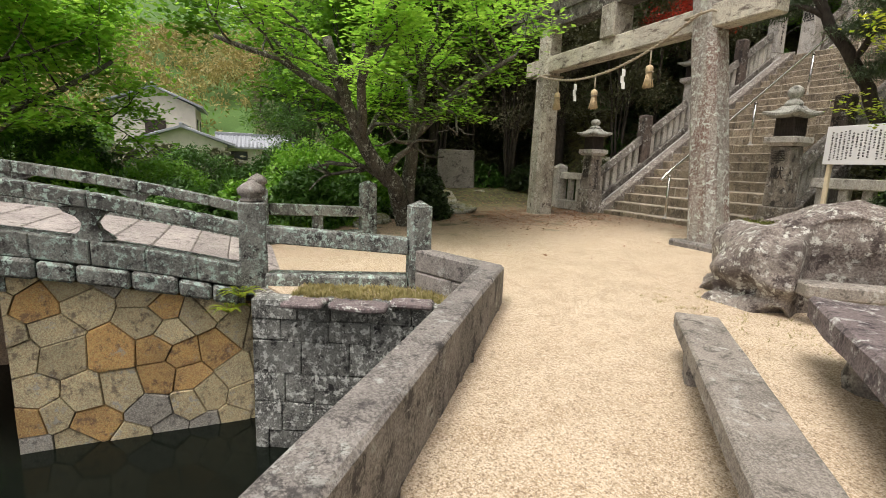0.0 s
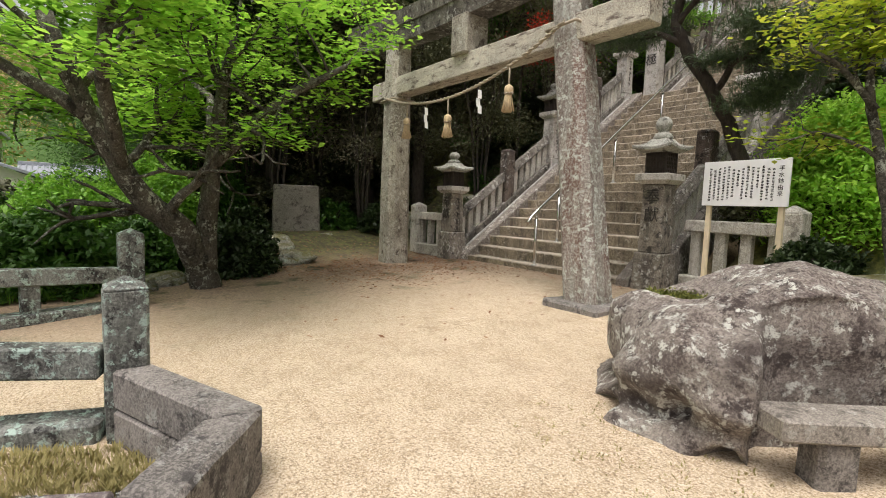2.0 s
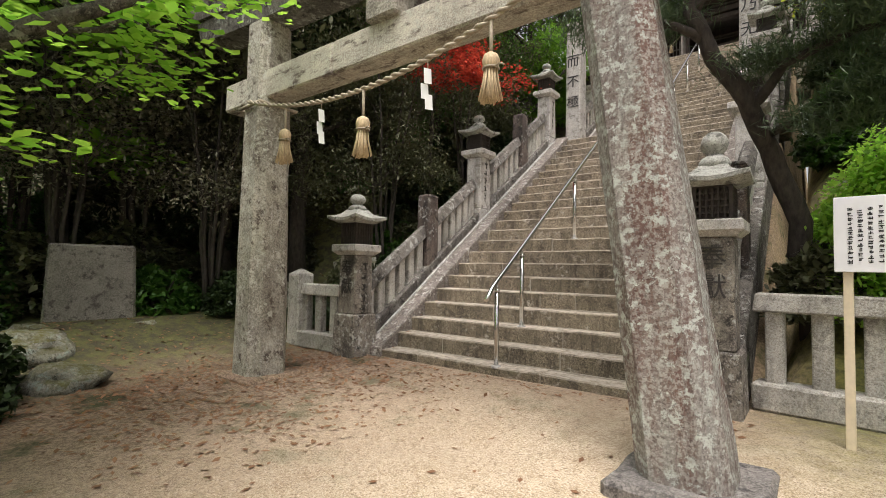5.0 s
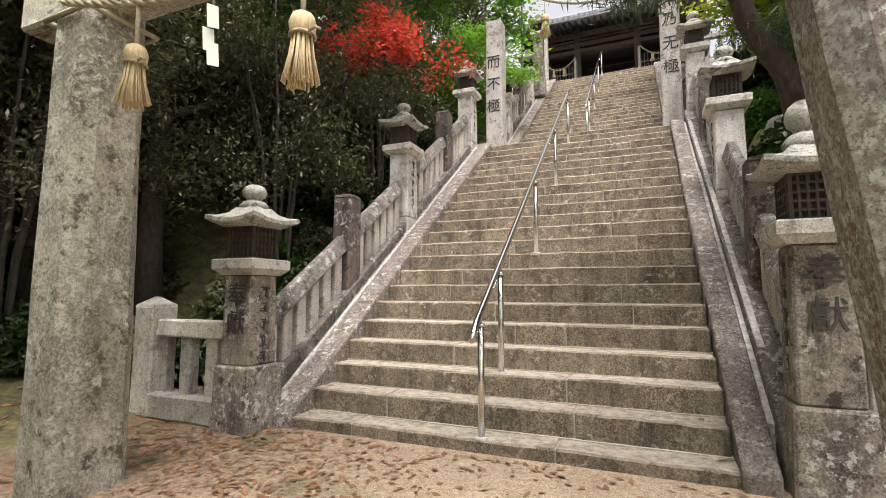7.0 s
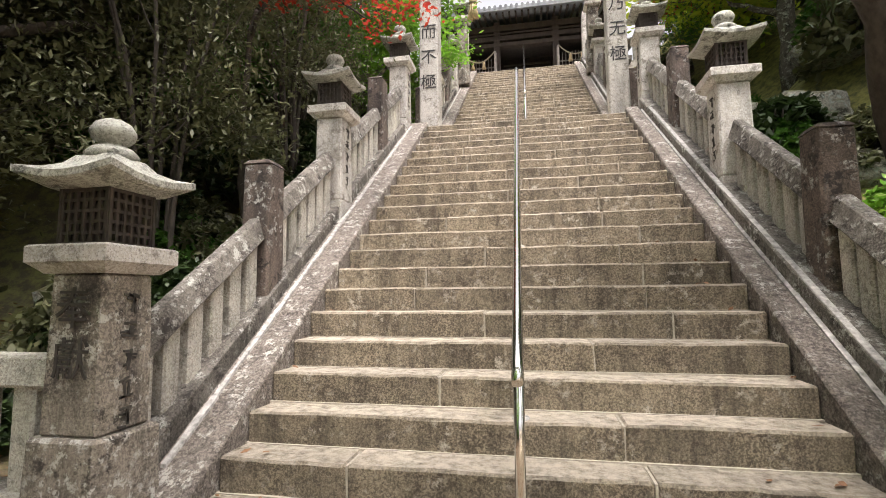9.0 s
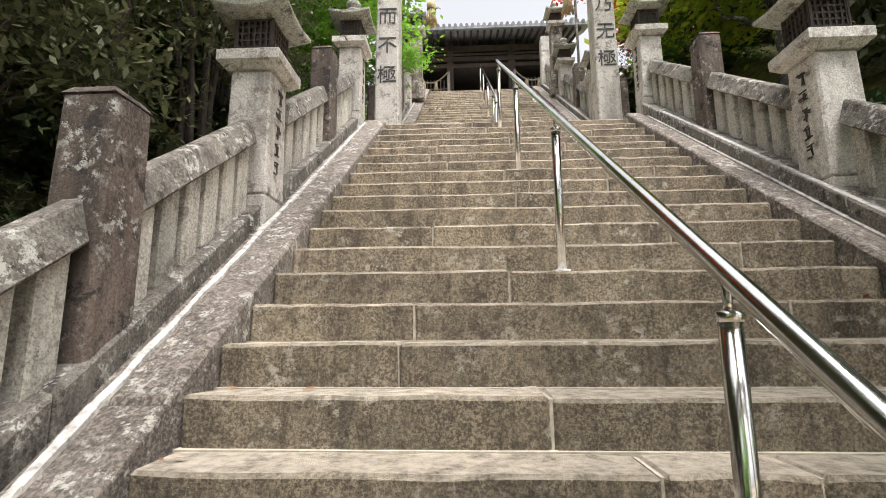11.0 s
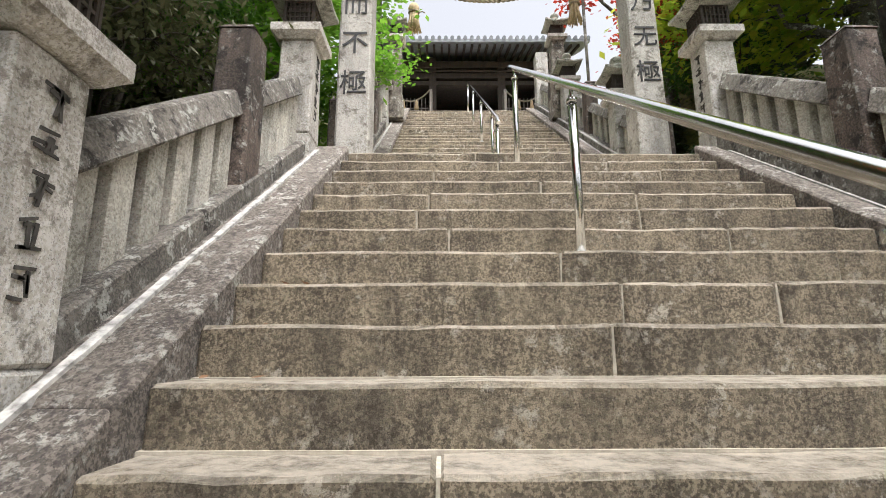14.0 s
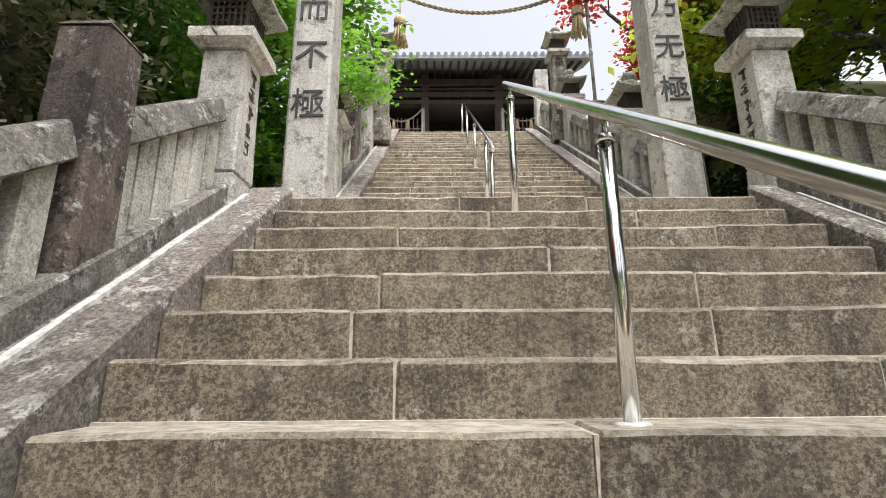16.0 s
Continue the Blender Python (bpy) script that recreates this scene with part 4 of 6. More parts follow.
    for i in range(38):
        x = -3.35 + i * 6.7 / 37
        bm = bmesh.new()
        tube(bm, [(x, -1.08, 2.07), (x, -0.2, 2.31), (x, 0.6, 2.64), (x, 1.3, 3.07)], 0.055, 8)
        part("tile_roll", bm, TILE, roof)
    bm = bmesh.new()
    box(bm, -3.4, 3.4, 1.15, 1.45, 2.98, 3.3, 0.03)
    box(bm, -3.55, -3.3, 1.1, 1.5, 3.0, 3.55, 0.05), box(bm, 3.3, 3.55, 1.1, 1.5, 3.0, 3.55, 0.05)
    part("ridge", bm, TILE, G, "stacked ridge tiles with end ornaments")
    for s in (-1, 1):
        rp = bmesh.new()
        tube(rp, [Vector((s * 1.1, -0.15, 1.15)).lerp(Vector((s * 2.2, -0.15, 1.1)), i / 8) - Vector((0, 0, 0.3 * 4 * (i / 8) * (1 - i / 8))) for i in range(9)], 0.02, 6)
        part("rope", rp, ROPE, G, "small straw rope before the screen")
    for s in (-1, 1):
        for k in (0.35, 0.7):
            bm = bmesh.new()
            lathe(bm, [(0.02, 0.85), (0.05, 0.8), (0.04, 0.76), (0.08, 0.62)], 10, at=(s * (1.1 + 1.1 * k), -0.15))
            part("tassel", bm, STRAW, G, "small pale straw tassel")
    return G


gate()
for x, y in ((-9.0, 20.5), (-4.0, 20.5)):
    s_ = 1 if x > -6 else -1
    level_fence(x, y, x + s_ * 3.2, y, TOP_Z, "stone fence along the terrace beside the gate", (True, True), 9, 0.9)
bm = bmesh.new()
for i in range(60):
    rng = np.random.default_rng(i)
    x, z = -4.2 + rng.uniform(0, 4.5), LAND_Z + rng.uniform(0.2, 3.6)
    q = bmesh.ops.create_icosphere(bm, subdivisions=1, radius=rng.uniform(0.2, 0.4), matrix=Matrix.Translation((x, 20.2 - (TOP_Z - z) * 0.25, z)))
tagged(part("rubble_wall", bm, MOSSROCK), "mossy rubble retaining wall below the terrace", "wall", kind="structure")


# ---- bridge and pond ----
def deck_z(y):
    s = -y
    return 0.04 + 0.27 * s - 0.027 * s * s


BX, B2X, BEND = -4.87, -7.0, -9.9


def arch_bar(bm, x0, x1, y0, y1, lo, hi, n_=1, edge=0.012):
    for k in range(n_):
        a, b_ = y0 + (y1 - y0) * k / n_, y0 + (y1 - y0) * (k + 1) / n_
        slope_box(bm, x0, x1, min(a, b_), max(a, b_), lo, hi, deck_z, edge)
    return bm


bridge = thing("stone_bridge", "arched granite bridge with weathered stone rails over the pond", "bridge", kind="structure")
for i in range(30):
    y1 = 0.42 - i * 0.34
    bm = bmesh.new()
    slope_box(bm, B2X + 0.1, BX - 0.1, y1 - 0.337, y1, -0.2, 0.0, deck_z, 0.012)
    part("deck_stone", bm, DECK, bridge)
for x in (BX, B2X):
    out = 0.1 if x == BX else -0.1
    for i in range(8):
        a, b_ = -0.1 - i * 1.2, -0.1 - (i + 1) * 1.2
        bm = arch_bar(bmesh.new(), x - 0.1, x + 0.1, b_ + 0.004, a - 0.004, 0.34, 0.47, 3)
        part("rail", bm, BRIDGE, bridge, "weathered top rail")
        bm = arch_bar(bmesh.new(), x - 0.12, x + 0.12, b_ + 0.004, a - 0.004, -0.14, 0.07, 3)
        part("edge_beam", bm, BRIDGE, bridge)
        if i:
            bm = bmesh.new()
            z = deck_z(a)
            prof = [(0.17, 0.06), (0.13, 0.1), (0.07, 0.15), (0.05, 0.21), (0.09, 0.27), (0.17, 0.31), (0.2, 0.35)]
            lv = [[bm.verts.new((x + sx * 0.07, a + sy * r, z + h)) for sx, sy in ((-1, -1), (1, -1), (1, 1), (-1, 1))] for r, h in prof]
            for p_, q_ in zip(lv, lv[1:]):
                for k in range(4):
                    bm.faces.new((p_[k], p_[(k + 1) % 4], q_[(k + 1) % 4], q_[k]))
            bm.faces.new(lv[0][::-1]), bm.faces.new(lv[-1])
            part("baluster", bm, BRIDGE, bridge)
rng = np.random.default_rng(12)
y = -0.1
while y > -9.5:
    e = y - rng.uniform(0.24, 0.42)
    bm = arch_bar(bmesh.new(), BX - 0.1, BX + 0.16 + rng.uniform(-0.015, 0.015), e + 0.006, y - 0.006, -0.31, -0.15 + rng.uniform(-0.01, 0.01), 1, 0.025)
    part("coping_stone", bm, BRIDGE, bridge)
    y = e


def bridge_post(x, y, base, top, w, ball, label):
    P = thing("bridge_post", label, "post", (x, y, base), group="bridge posts")
    h = w / 2
    bm = bmesh.new()
    box(bm, -h, h, -h, h, 0, top - base, 0.015)
    part("shaft", rough_up(bm, 0.005, 8, 2), BRIDGE, P)
    bm = bmesh.new()
    t_ = top - base
    if ball:
        lathe(bm, [(h * 0.8, t_ - 0.002), (h * 0.9, t_ + 0.02), (h * 0.75, t_ + 0.035), (h * 0.72, t_ + 0.05), (h * 1.0, t_ + 0.075), (h * 1.02, t_ + 0.12), (h * 0.7, t_ + 0.16), (h * 0.15, t_ + 0.2), (0.005, t_ + 0.205)])
    else:
        lathe(bm, [(h * 1.36, t_ - 0.004), (h * 1.36, t_ + 0.004), (0.01, t_ + 0.06)], square=True)
    part("cap", bm, WALL if ball else BRIDGE, P, "round onion cap" if ball else "low pyramid cap")
    return P


bridge_post(BX, -0.02, -0.15, 0.74, 0.25, True, "lichened stone bridge post with onion-shaped cap")
bridge_post(B2X, 0.1, -0.15, 0.74, 0.25, True, "lichened stone bridge post with onion-shaped cap")
bridge_post(-4.35, 1.49, -0.1, 0.74, 0.2, False, "greenish square stone post with pyramid cap")
bridge_post(-7.5, 1.75, -0.05, 0.8, 0.24, False, "grey square stone end post with low cap")


def wing(x0, y0, x1, y1, z, mid, label):
    d = Vector((x1 - x0, y1 - y0, 0))
    f = thing("wing_rail", label, "railing", (x0, y0, z), math.degrees(math.atan2(d.y, d.x)), group="bridge wing rails")
    Ln = d.length
    bm = bmesh.new()
    hexa(bm, [(0, -0.08, 0.36), (Ln, -0.08, 0.27), (Ln, 0.08, 0.27), (0, 0.08, 0.36), (0, -0.07, 0.52), (Ln, -0.07, 0.43), (Ln, 0.07, 0.43), (0, 0.07, 0.52)], 0.012)
    part("rail", bm, BRIDGE, f)
    bm = bmesh.new()
    box(bm, 0, Ln, -0.11, 0.11, -0.2, 0.06, 0.02)
    part("base", rough_up(bm, 0.006, 6, 2), BRIDGE, f)
    if mid:
        bm = bmesh.new()
        box(bm, Ln * 0.5 - 0.07, Ln * 0.5 + 0.07, -0.06, 0.06, 0.05, 0.34, 0.01)
        part("support", bm, BRIDGE, f)


wing(BX + 0.04, 0.1, -4.39, 1.39, 0.0, False, "weathered green-grey stone rail flaring from the bridge end")
wing(B2X - 0.04, 0.22, -7.46, 1.63, 0.02, True, "weathered stone rail with a short support at the far bridge side")


def clip(poly, p, n_):
    out = []
    for a, b_ in zip(poly, poly[1:] + poly[:1]):
        da, db = (a - p).dot(n_), (b_ - p).dot(n_)
        if da <= 0:
            out.append(a)
        if (da < 0 < db) or (db < 0 < da):
            out.append(a.lerp(b_, da / (da - db)))
    return out


def masonry(name, label, u0, u1, v0, v1, size, place, mats, seed, joint=0.007, depth=0.05, top=None):
    """A wall of irregular fitted stones: each cell round a scattered centre is a stone of its own."""
    W = thing(name, label, "wall", kind="structure")
    rng = np.random.default_rng(seed)
    seeds = []
    nu, nv = max(2, round((u1 - u0) / size)), max(2, round((v1 - v0) / (size * 0.85)))
    for i in range(-1, nu + 1):
        for j in range(-1, nv + 1):
            seeds.append(Vector((u0 + (i + 0.5 + 0.5 * (j % 2)) * (u1 - u0) / nu + rng.normal(0, 0.27) * size, v0 + (j + 0.5) * (v1 - v0) / nv + rng.normal(0, 0.2) * size)))
    for s in seeds:
        lim = top or (lambda u: v1)
        poly = [Vector((u0, v0)), Vector((u1, v0)), Vector((u1, lim(u1))), Vector((u0, lim(u0)))]
        for o in seeds:
            if o is not s and (o - s).length < size * 3.5 and poly:
                poly = clip(poly, (s + o) / 2 + (s - o).normalized() * joint / 2, (o - s).normalized())
        if len(poly) < 3:
            continue
        c = sum(poly, Vector((0, 0))) / len(poly)
        bm = bmesh.new()
        d = depth * rng.uniform(0.7, 1.1)
        back = [bm.verts.new(place(p.x, p.y, -0.1)) for p in poly]
        mid = [bm.verts.new(place(p.x, p.y, d - 0.012)) for p in poly]
        front = [bm.verts.new(place(*(p.lerp(c, 0.04)), d + rng.uniform(-0.006, 0.006))) for p in poly]
        for a, b_ in ((back, mid), (mid, front)):
            for i in range(len(poly)):
                bm.faces.new((a[i], a[(i + 1) % len(poly)], b_[(i + 1) % len(poly)], b_[i]))
        bm.faces.new(front)
        bmesh.ops.recalc_face_normals(bm, faces=bm.faces[:])
        part("stone", bm, mats[int(rng.integers(0, len(mats)))], W)
    return W


masonry("pier_wall", "ochre and grey fitted stones of the bridge abutment", -1.95, -0.05, -1.55, 0.0, 0.33, lambda u, v, d: (-4.86 + d, u, v), (PIER, PIER, PIER_RED, PIER_GREY, PIER), 5,
        top=lambda u: deck_z(u) - 0.3)
bm = bmesh.new()
hexa(bm, [(-7.1, -1.94, -2.6), (-4.9, -1.94, -2.6), (-4.9, 0.3, -2.6), (-7.1, 0.3, -2.6), (-7.1, -1.94, 0.2), (-4.9, -1.94, 0.2), (-4.9, 0.3, -0.21), (-7.1, 0.3, -0.21)], 0)
tagged(part("abutment_core", bm, FENCE_DARK), "dark joints and body of the bridge abutment", "wall", kind="structure")
bm = bmesh.new()
for k in range(12):
    a, b_ = -1.9 - k * 0.5, -1.9 - (k + 1) * 0.5
    hexa(bm, [(-7.1, b_, deck_z(b_) - 0.45), (-4.8, b_, deck_z(b_) - 0.45), (-4.8, a, deck_z(a) - 0.45), (-7.1, a, deck_z(a) - 0.45),
              (-7.1, b_, deck_z(b_) - 0.2), (-4.8, b_, deck_z(b_) - 0.2), (-4.8, a, deck_z(a) - 0.2), (-7.1, a, deck_z(a) - 0.2)], 0)
tagged(part("arch_ring", bm, BRIDGE), "stone arch under the bridge deck", "bridge", kind="structure")
QA, QB = Vector((-4.3, -0.06, 0)), Vector((-3.46, 1.62, 0))
QD = (QB - QA).normalized()
QN = Vector((QD.y, -QD.x, 0))


def quay_place(u, v, d):
    p = QA + QD * u + QN * (d - 0.04)
    return (p.x, p.y, v)


def block_wall(name, label, length, courses, place, mats, seed, w=0.42, depth=0.05):
    W = thing(name, label, "wall", kind="structure")
    rng = np.random.default_rng(seed)
    for v0, v1 in zip(courses, courses[1:]):
        u = -rng.uniform(0, 0.25)
        while u < length:
            e = u + w * rng.uniform(0.6, 1.35)
            a, b_ = max(u, 0), min(e, length)
            if b_ - a > 0.04:
                d = depth * rng.uniform(0.75, 1.1)
                j = [rng.uniform(-0.01, 0.01) for _ in range(4)]
                bm = bmesh.new()
                hexa(bm, [place(a + 0.003, v0 + 0.002 + j[0], -0.15), place(b_ - 0.003, v0 + 0.002 + j[1], -0.15), place(b_ - 0.003, v0 + 0.002 + j[1], d), place(a + 0.003, v0 + 0.002 + j[0], d),
                          place(a + 0.003, v1 - 0.002 + j[2], -0.15), place(b_ - 0.003, v1 - 0.002 + j[3], -0.15), place(b_ - 0.003, v1 - 0.002 + j[3], d), place(a + 0.003, v1 - 0.002 + j[2], d)], 0.008)
                bmesh.ops.recalc_face_normals(bm, faces=bm.faces[:])
                part("stone", bm, mats[int(rng.integers(0, len(mats)))], W)
            u = e
    return W


block_wall("quay_wall", "black-stained lichened stone quay above the pond", 1.9, (-1.6, -1.27, -1.0, -0.72, -0.42, -0.22, -0.05), quay_place, (QUAY,), 9)
bm = bmesh.new()
c = [QA - QN * 0.05, QB - QN * 0.05, Vector((-4.4, 1.55, 0)), Vector((-4.85, 0.0, 0))]
hexa(bm, [(p.x, p.y, -2.6) for p in c] + [(p.x, p.y, -0.075) for p in c], 0)
tagged(part("quay_core", bm, FENCE_DARK), "dark joints and body of the quay", "wall", kind="structure")
bm = bmesh.new()
c = [QA - QN * 0.1 + QD * 0.3, QB - QN * 0.1, Vector((-4.35, 1.5, 0)), Vector((-4.85, 0.05, 0))]
hexa(bm, [(p.x, p.y, -0.2) for p in c] + [(p.x, p.y, -0.055) for p in c], 0)
tagged(part("verge", bm, SAND), "sandy grass-grown strip behind the quay", "ground", kind="structure")

rng = np.random.default_rng(18)
u = 0.36
while u < 1.65:
    e = u + rng.uniform(0.28, 0.5)
    bm = bmesh.new()
    box(bm, u, e - 0.02, -0.19, 0.03, -0.06, -0.012, 0.014)
    st_ = part("flat_stone", rough_up(bm, 0.018, 5, 2), TABLE)
    st_.matrix_basis = Matrix.Translation(QA) @ Matrix.Rotation(math.atan2(QD.y, QD.x), 4, "Z") @ pose(0, 0, 0, rng.uniform(-4, 4), rng.uniform(-2, 2), rng.uniform(-5, 5))
    tagged(st_, "flat dark reddish stone laid on the quay edge", "stone", "quay cap stones")
    u = e

WD = Vector((0.785, -0.62, 0)).normalized()
WN = Vector((-WD.y, WD.x, 0))
WN = WN if WN.dot(Vector((0.62, 0.785, 0))) > 0 else -WN
W0 = Vector((-3.384, 1.905, 0))
pond_wall = thing("pond_wall", "low grey granite wall of long blocks along the pond", "wall", kind="structure")
u = 0.0
rng = np.random.default_rng(2)
while u < 7:
    e = u + (0.62 if u == 0 else 1.3)
    a, b_ = W0 + WD * (u + 0.003), W0 + WD * (e - 0.003)
    bm = bmesh.new()
    ia, ib = a - WN * 0.2 + (WD * 0.12 if u == 0 else Vector((0, 0, 0))), b_ - WN * 0.2
    hexa(bm, [(p.x, p.y, -0.25) for p in (a, ia, ib, b_)] + [(p.x, p.y, 0.344 + rng.uniform(-0.006, 0.006)) for p in (a, ia, ib, b_)], 0.018)
    bmesh.ops.recalc_face_normals(bm, faces=bm.faces[:])
    part("block", rough_up(bm, 0.005, 7, 2), WALL, pond_wall)
    u = e
A0, A1 = W0 + Vector((-0.02, -0.06, 0)), Vector((-4.3, 1.5, 0))
AD = (A1 - A0).normalized()
AN = Vector((AD.y, -AD.x, 0))
for k, (z0, z1) in enumerate(((-0.25, 0.12), (0.125, 0.33))):
    for s, e in ((0.0, 0.45 + 0.1 * k), (0.455 + 0.1 * k, (A1 - A0).length)):
        bm = bmesh.new()
        c = [A0 + AD * s - AN * 0.09, A0 + AD * e - AN * 0.09, A0 + AD * e + AN * 0.09, A0 + AD * s + AN * 0.09]
        hexa(bm, [(p.x, p.y, z0) for p in c] + [(p.x, p.y, z1) for p in c], 0.015)
        bmesh.ops.recalc_face_normals(bm, faces=bm.faces[:])
        part("block", bm, WALL, pond_wall)


def pond_face(u, v, d):
    p = W0 + WD * u - WN * (0.17 + d)
    return (p.x, p.y, v)


block_wall("pond_bank", "dark stained stone bank under the low wall", 7.0, (-1.7, -1.35, -1.0, -0.65, -0.26), pond_face, (QUAY,), 21, 0.6)


# ---- benches, slab table, boulders, sign, stele ----
def bench(at, turn, length, width, height, label):
    B = thing("bench", label, "bench", at, turn, group="benches")
    bm = bmesh.new()
    box(bm, 0, length, 0, width, height - 0.1, height, 0.012)
    bmesh.ops.subdivide_edges(bm, edges=[e for e in bm.edges if abs(e.verts[0].co.x - e.verts[1].co.x) > 0.5], cuts=10)
    part("seat", rough_up(bm, 0.006, 5), BENCH, B)
    for f in (0.16, 0.84):
        bm = bmesh.new()
        box(bm, length * f - 0.09, length * f + 0.09, width * 0.15, width * 0.85, -0.06, height - 0.1, 0.02)
        part("leg", rough_up(bm, 0.01, 6, 2), WALL, B)
    return B


bench((-2.03, 2.33, 0.02), math.degrees(math.atan2(-0.667, 0.745)), 2.2, 0.25, 0.29, "long low bench of grey weathered timber on the sand")
bench((-2.0, 3.55, 0.08), math.degrees(math.atan2(0.78, 0.62)) - 0, 1.7, 0.22, 0.33, "low bench of grey weathered timber beside the boulder")


def slab_table():
    S = thing("slab_table", "low table of one thick purplish stone slab on stones", "table", (-1.66, 2.97, 0.06), math.degrees(math.atan2(-0.75, 0.66)))
    bm = bmesh.new()
    box(bm, 0, 1.75, 0.0, 1.15, 0.26, 0.4, 0.02)
    part("top", rough_up(bm, 0.016, 4, 4), TABLE, S)
    for x, y in ((0.3, 0.28), (1.4, 0.28), (0.3, 0.9), (1.4, 0.9)):
        bm = bmesh.new()
        lathe(bm, [(0.13, -0.08), (0.15, 0.05), (0.12, 0.18), (0.12, 0.27)], 9, at=(x, y))
        part("leg", rough_up(bm, 0.03, 6), WALL, S)


slab_table()


def boulder(at, radii, turn, seed, mat, label, rough=0.3, sub=5):
    bm = bmesh.new()
    bmesh.ops.create_icosphere(bm, subdivisions=sub, radius=1.0)
    off = Vector((seed * 3.7, seed * 1.3, seed))
    for v in bm.verts:
        n_ = v.co.normalized()
        d = 1 + rough * noise.noise(n_ * 1.3 + off) + rough * 0.6 * noise.noise(n_ * 2.8 + off) + 0.3 * rough * noise.noise(n_ * 7 + off) + 0.12 * rough * noise.noise(n_ * 18 + off)
        pit = noise.noise(n_ * 2.6 + off * 2)
        d -= 0.11 * ss(0.1, 0.6, pit) * ss(0.75, 0.3, n_.z)
        v.co = Vector((n_.x * radii[0], n_.y * radii[1], n_.z * radii[2])) * d
    for f in bm.faces:
        f.smooth = True
    ob = part("boulder", bm, mat)
    ob.matrix_basis = pose(*at, 0, 0, turn)
    return tagged(ob, label, "boulder")


def basin_rock():
    """The big boulder: a smooth humped back, an undercut belly over knobbly feet, a toe on the sand and a mossy hollow on top."""
    B = thing("boulder", "big humped grey boulder with lichen spots and a mossy hollow", "boulder", (-2.3, 4.4, 0.1))
    bm = bmesh.new()
    bmesh.ops.create_icosphere(bm, subdivisions=6, radius=1.0)
    off = Vector((4.1, 1.7, 0.6))
    hollow = Vector((-0.5, -0.22, 0.0))
    for v in bm.verts:
        n_ = v.co.normalized()
        flat = math.hypot(n_.x, n_.y)
        toe = ss(0.2, 0.95, (-n_.x * 0.8 - n_.y * 0.6)) * ss(0.35, -0.05, n_.z)
        belly = ss(0.3, 0.14, n_.z) * ss(-0.12, 0.06, n_.z) * ss(-0.3, 0.35, -n_.y - 0.3 * n_.x) * (1 - toe)
        d = 1 + 0.13 * noise.noise(n_ * 1.5 + off) + 0.09 * noise.noise(n_ * 3.1 + off) + 0.022 * noise.noise(n_ * 8 + off) + 0.008 * noise.noise(n_ * 22 + off)
        caves = ss(0.05, 0.4, noise.noise(n_ * 4.2 + off * 3)) * ss(0.34, 0.16, n_.z)
        d *= 1 - (0.2 * belly + 0.2 * caves) * flat
        d *= 1 + 0.1 * toe
        z = n_.z * (0.86 if n_.z > 0 else 0.5) * d
        p = Vector((n_.x * 0.98 * d, n_.y * 0.86 * d, z))
        q = Vector((p.x - hollow.x, p.y - hollow.y, 0))
        q = Vector((q.x * 0.9 + q.y * 0.45, q.y * 0.9 - q.x * 0.45, 0))
        dip = ss(1.0, 0.55, math.hypot(q.x / 0.2, q.y / 0.12)) if n_.z > 0.2 else 0.0
        p.z -= 0.13 * dip
        v.co = behind_bench(p, Vector((-2.3, 4.4, 0.1)))
    for f in bm.faces:
        f.smooth = True
    part("rock", bm, ROCK, B)
    rng = np.random.default_rng(6)
    c = []
    for k in range(420):
        a, r = rng.uniform(0, 6.28), math.sqrt(rng.random())
        x, y = r * math.cos(a) * 0.17, r * math.sin(a) * 0.1
        c.append((hollow.x + x * 0.9 - y * 0.45, hollow.y + y * 0.9 + x * 0.45, 0.61 + 0.02 * rng.random()))
    quads_mesh("moss", leaves(rng, np.array(c), 8, 0.03, 0.022, 1.0, 0.5, 0.3), MOSSLEAF, B, "tufted moss in the hollow")
    return B


def behind_bench(p, at):
    """Holds a rock's face back where a bench stands before it."""
    w = p + at
    along = (w.x + 2.07) * 0.7 + (w.y - 3.6) * 0.714
    out = -(w.x + 2.07) * 0.714 + (w.y - 3.6) * 0.7
    gap = 0.3 + 0.07 * noise.noise(w * 2.3)
    if along > -0.05 and out < gap:
        k = (gap - out) * ss(-0.05, 0.12, along)
        return p + Vector((-0.714, 0.7, 0)) * k
    return p


basin_rock()
boulder((-1.35, 5.15, 0.2), (1.0, 0.8, 0.72), 10, 5, MOSSROCK, "moss-topped pitted grey boulder behind the bench")
boulder((-0.15, 5.6, 0.2), (0.95, 0.9, 0.8), 60, 7, MOSSROCK, "moss-topped grey boulder in the rock garden", sub=4)
boulder((-1.7, 5.6, 0.45), (0.8, 0.6, 0.42), 10, 9, MOSSROCK, "mossy flat boulder in the rock garden", sub=4)
boulder((-0.6, 6.1, 0.6), (0.8, 0.7, 0.5), 40, 11, MOSSROCK, "mossy boulder in the rock garden", sub=4)
for i, (x, y, s) in enumerate(((-3.3, 10.4, 0.38), (-3.0, 11.6, 0.5), (-3.5, 12.2, 0.32), (-2.3, 10.6, 0.45), (-2.2, 12.2, 0.5), (-1.2, 8.6, 0.5))):
    boulder((x, y, land(x, y) + 0.15 * s), (s, s * 0.8, s * 0.7), i * 40, 13 + i, MOSSROCK, "mossy rock on the bank beside the steps", sub=3)
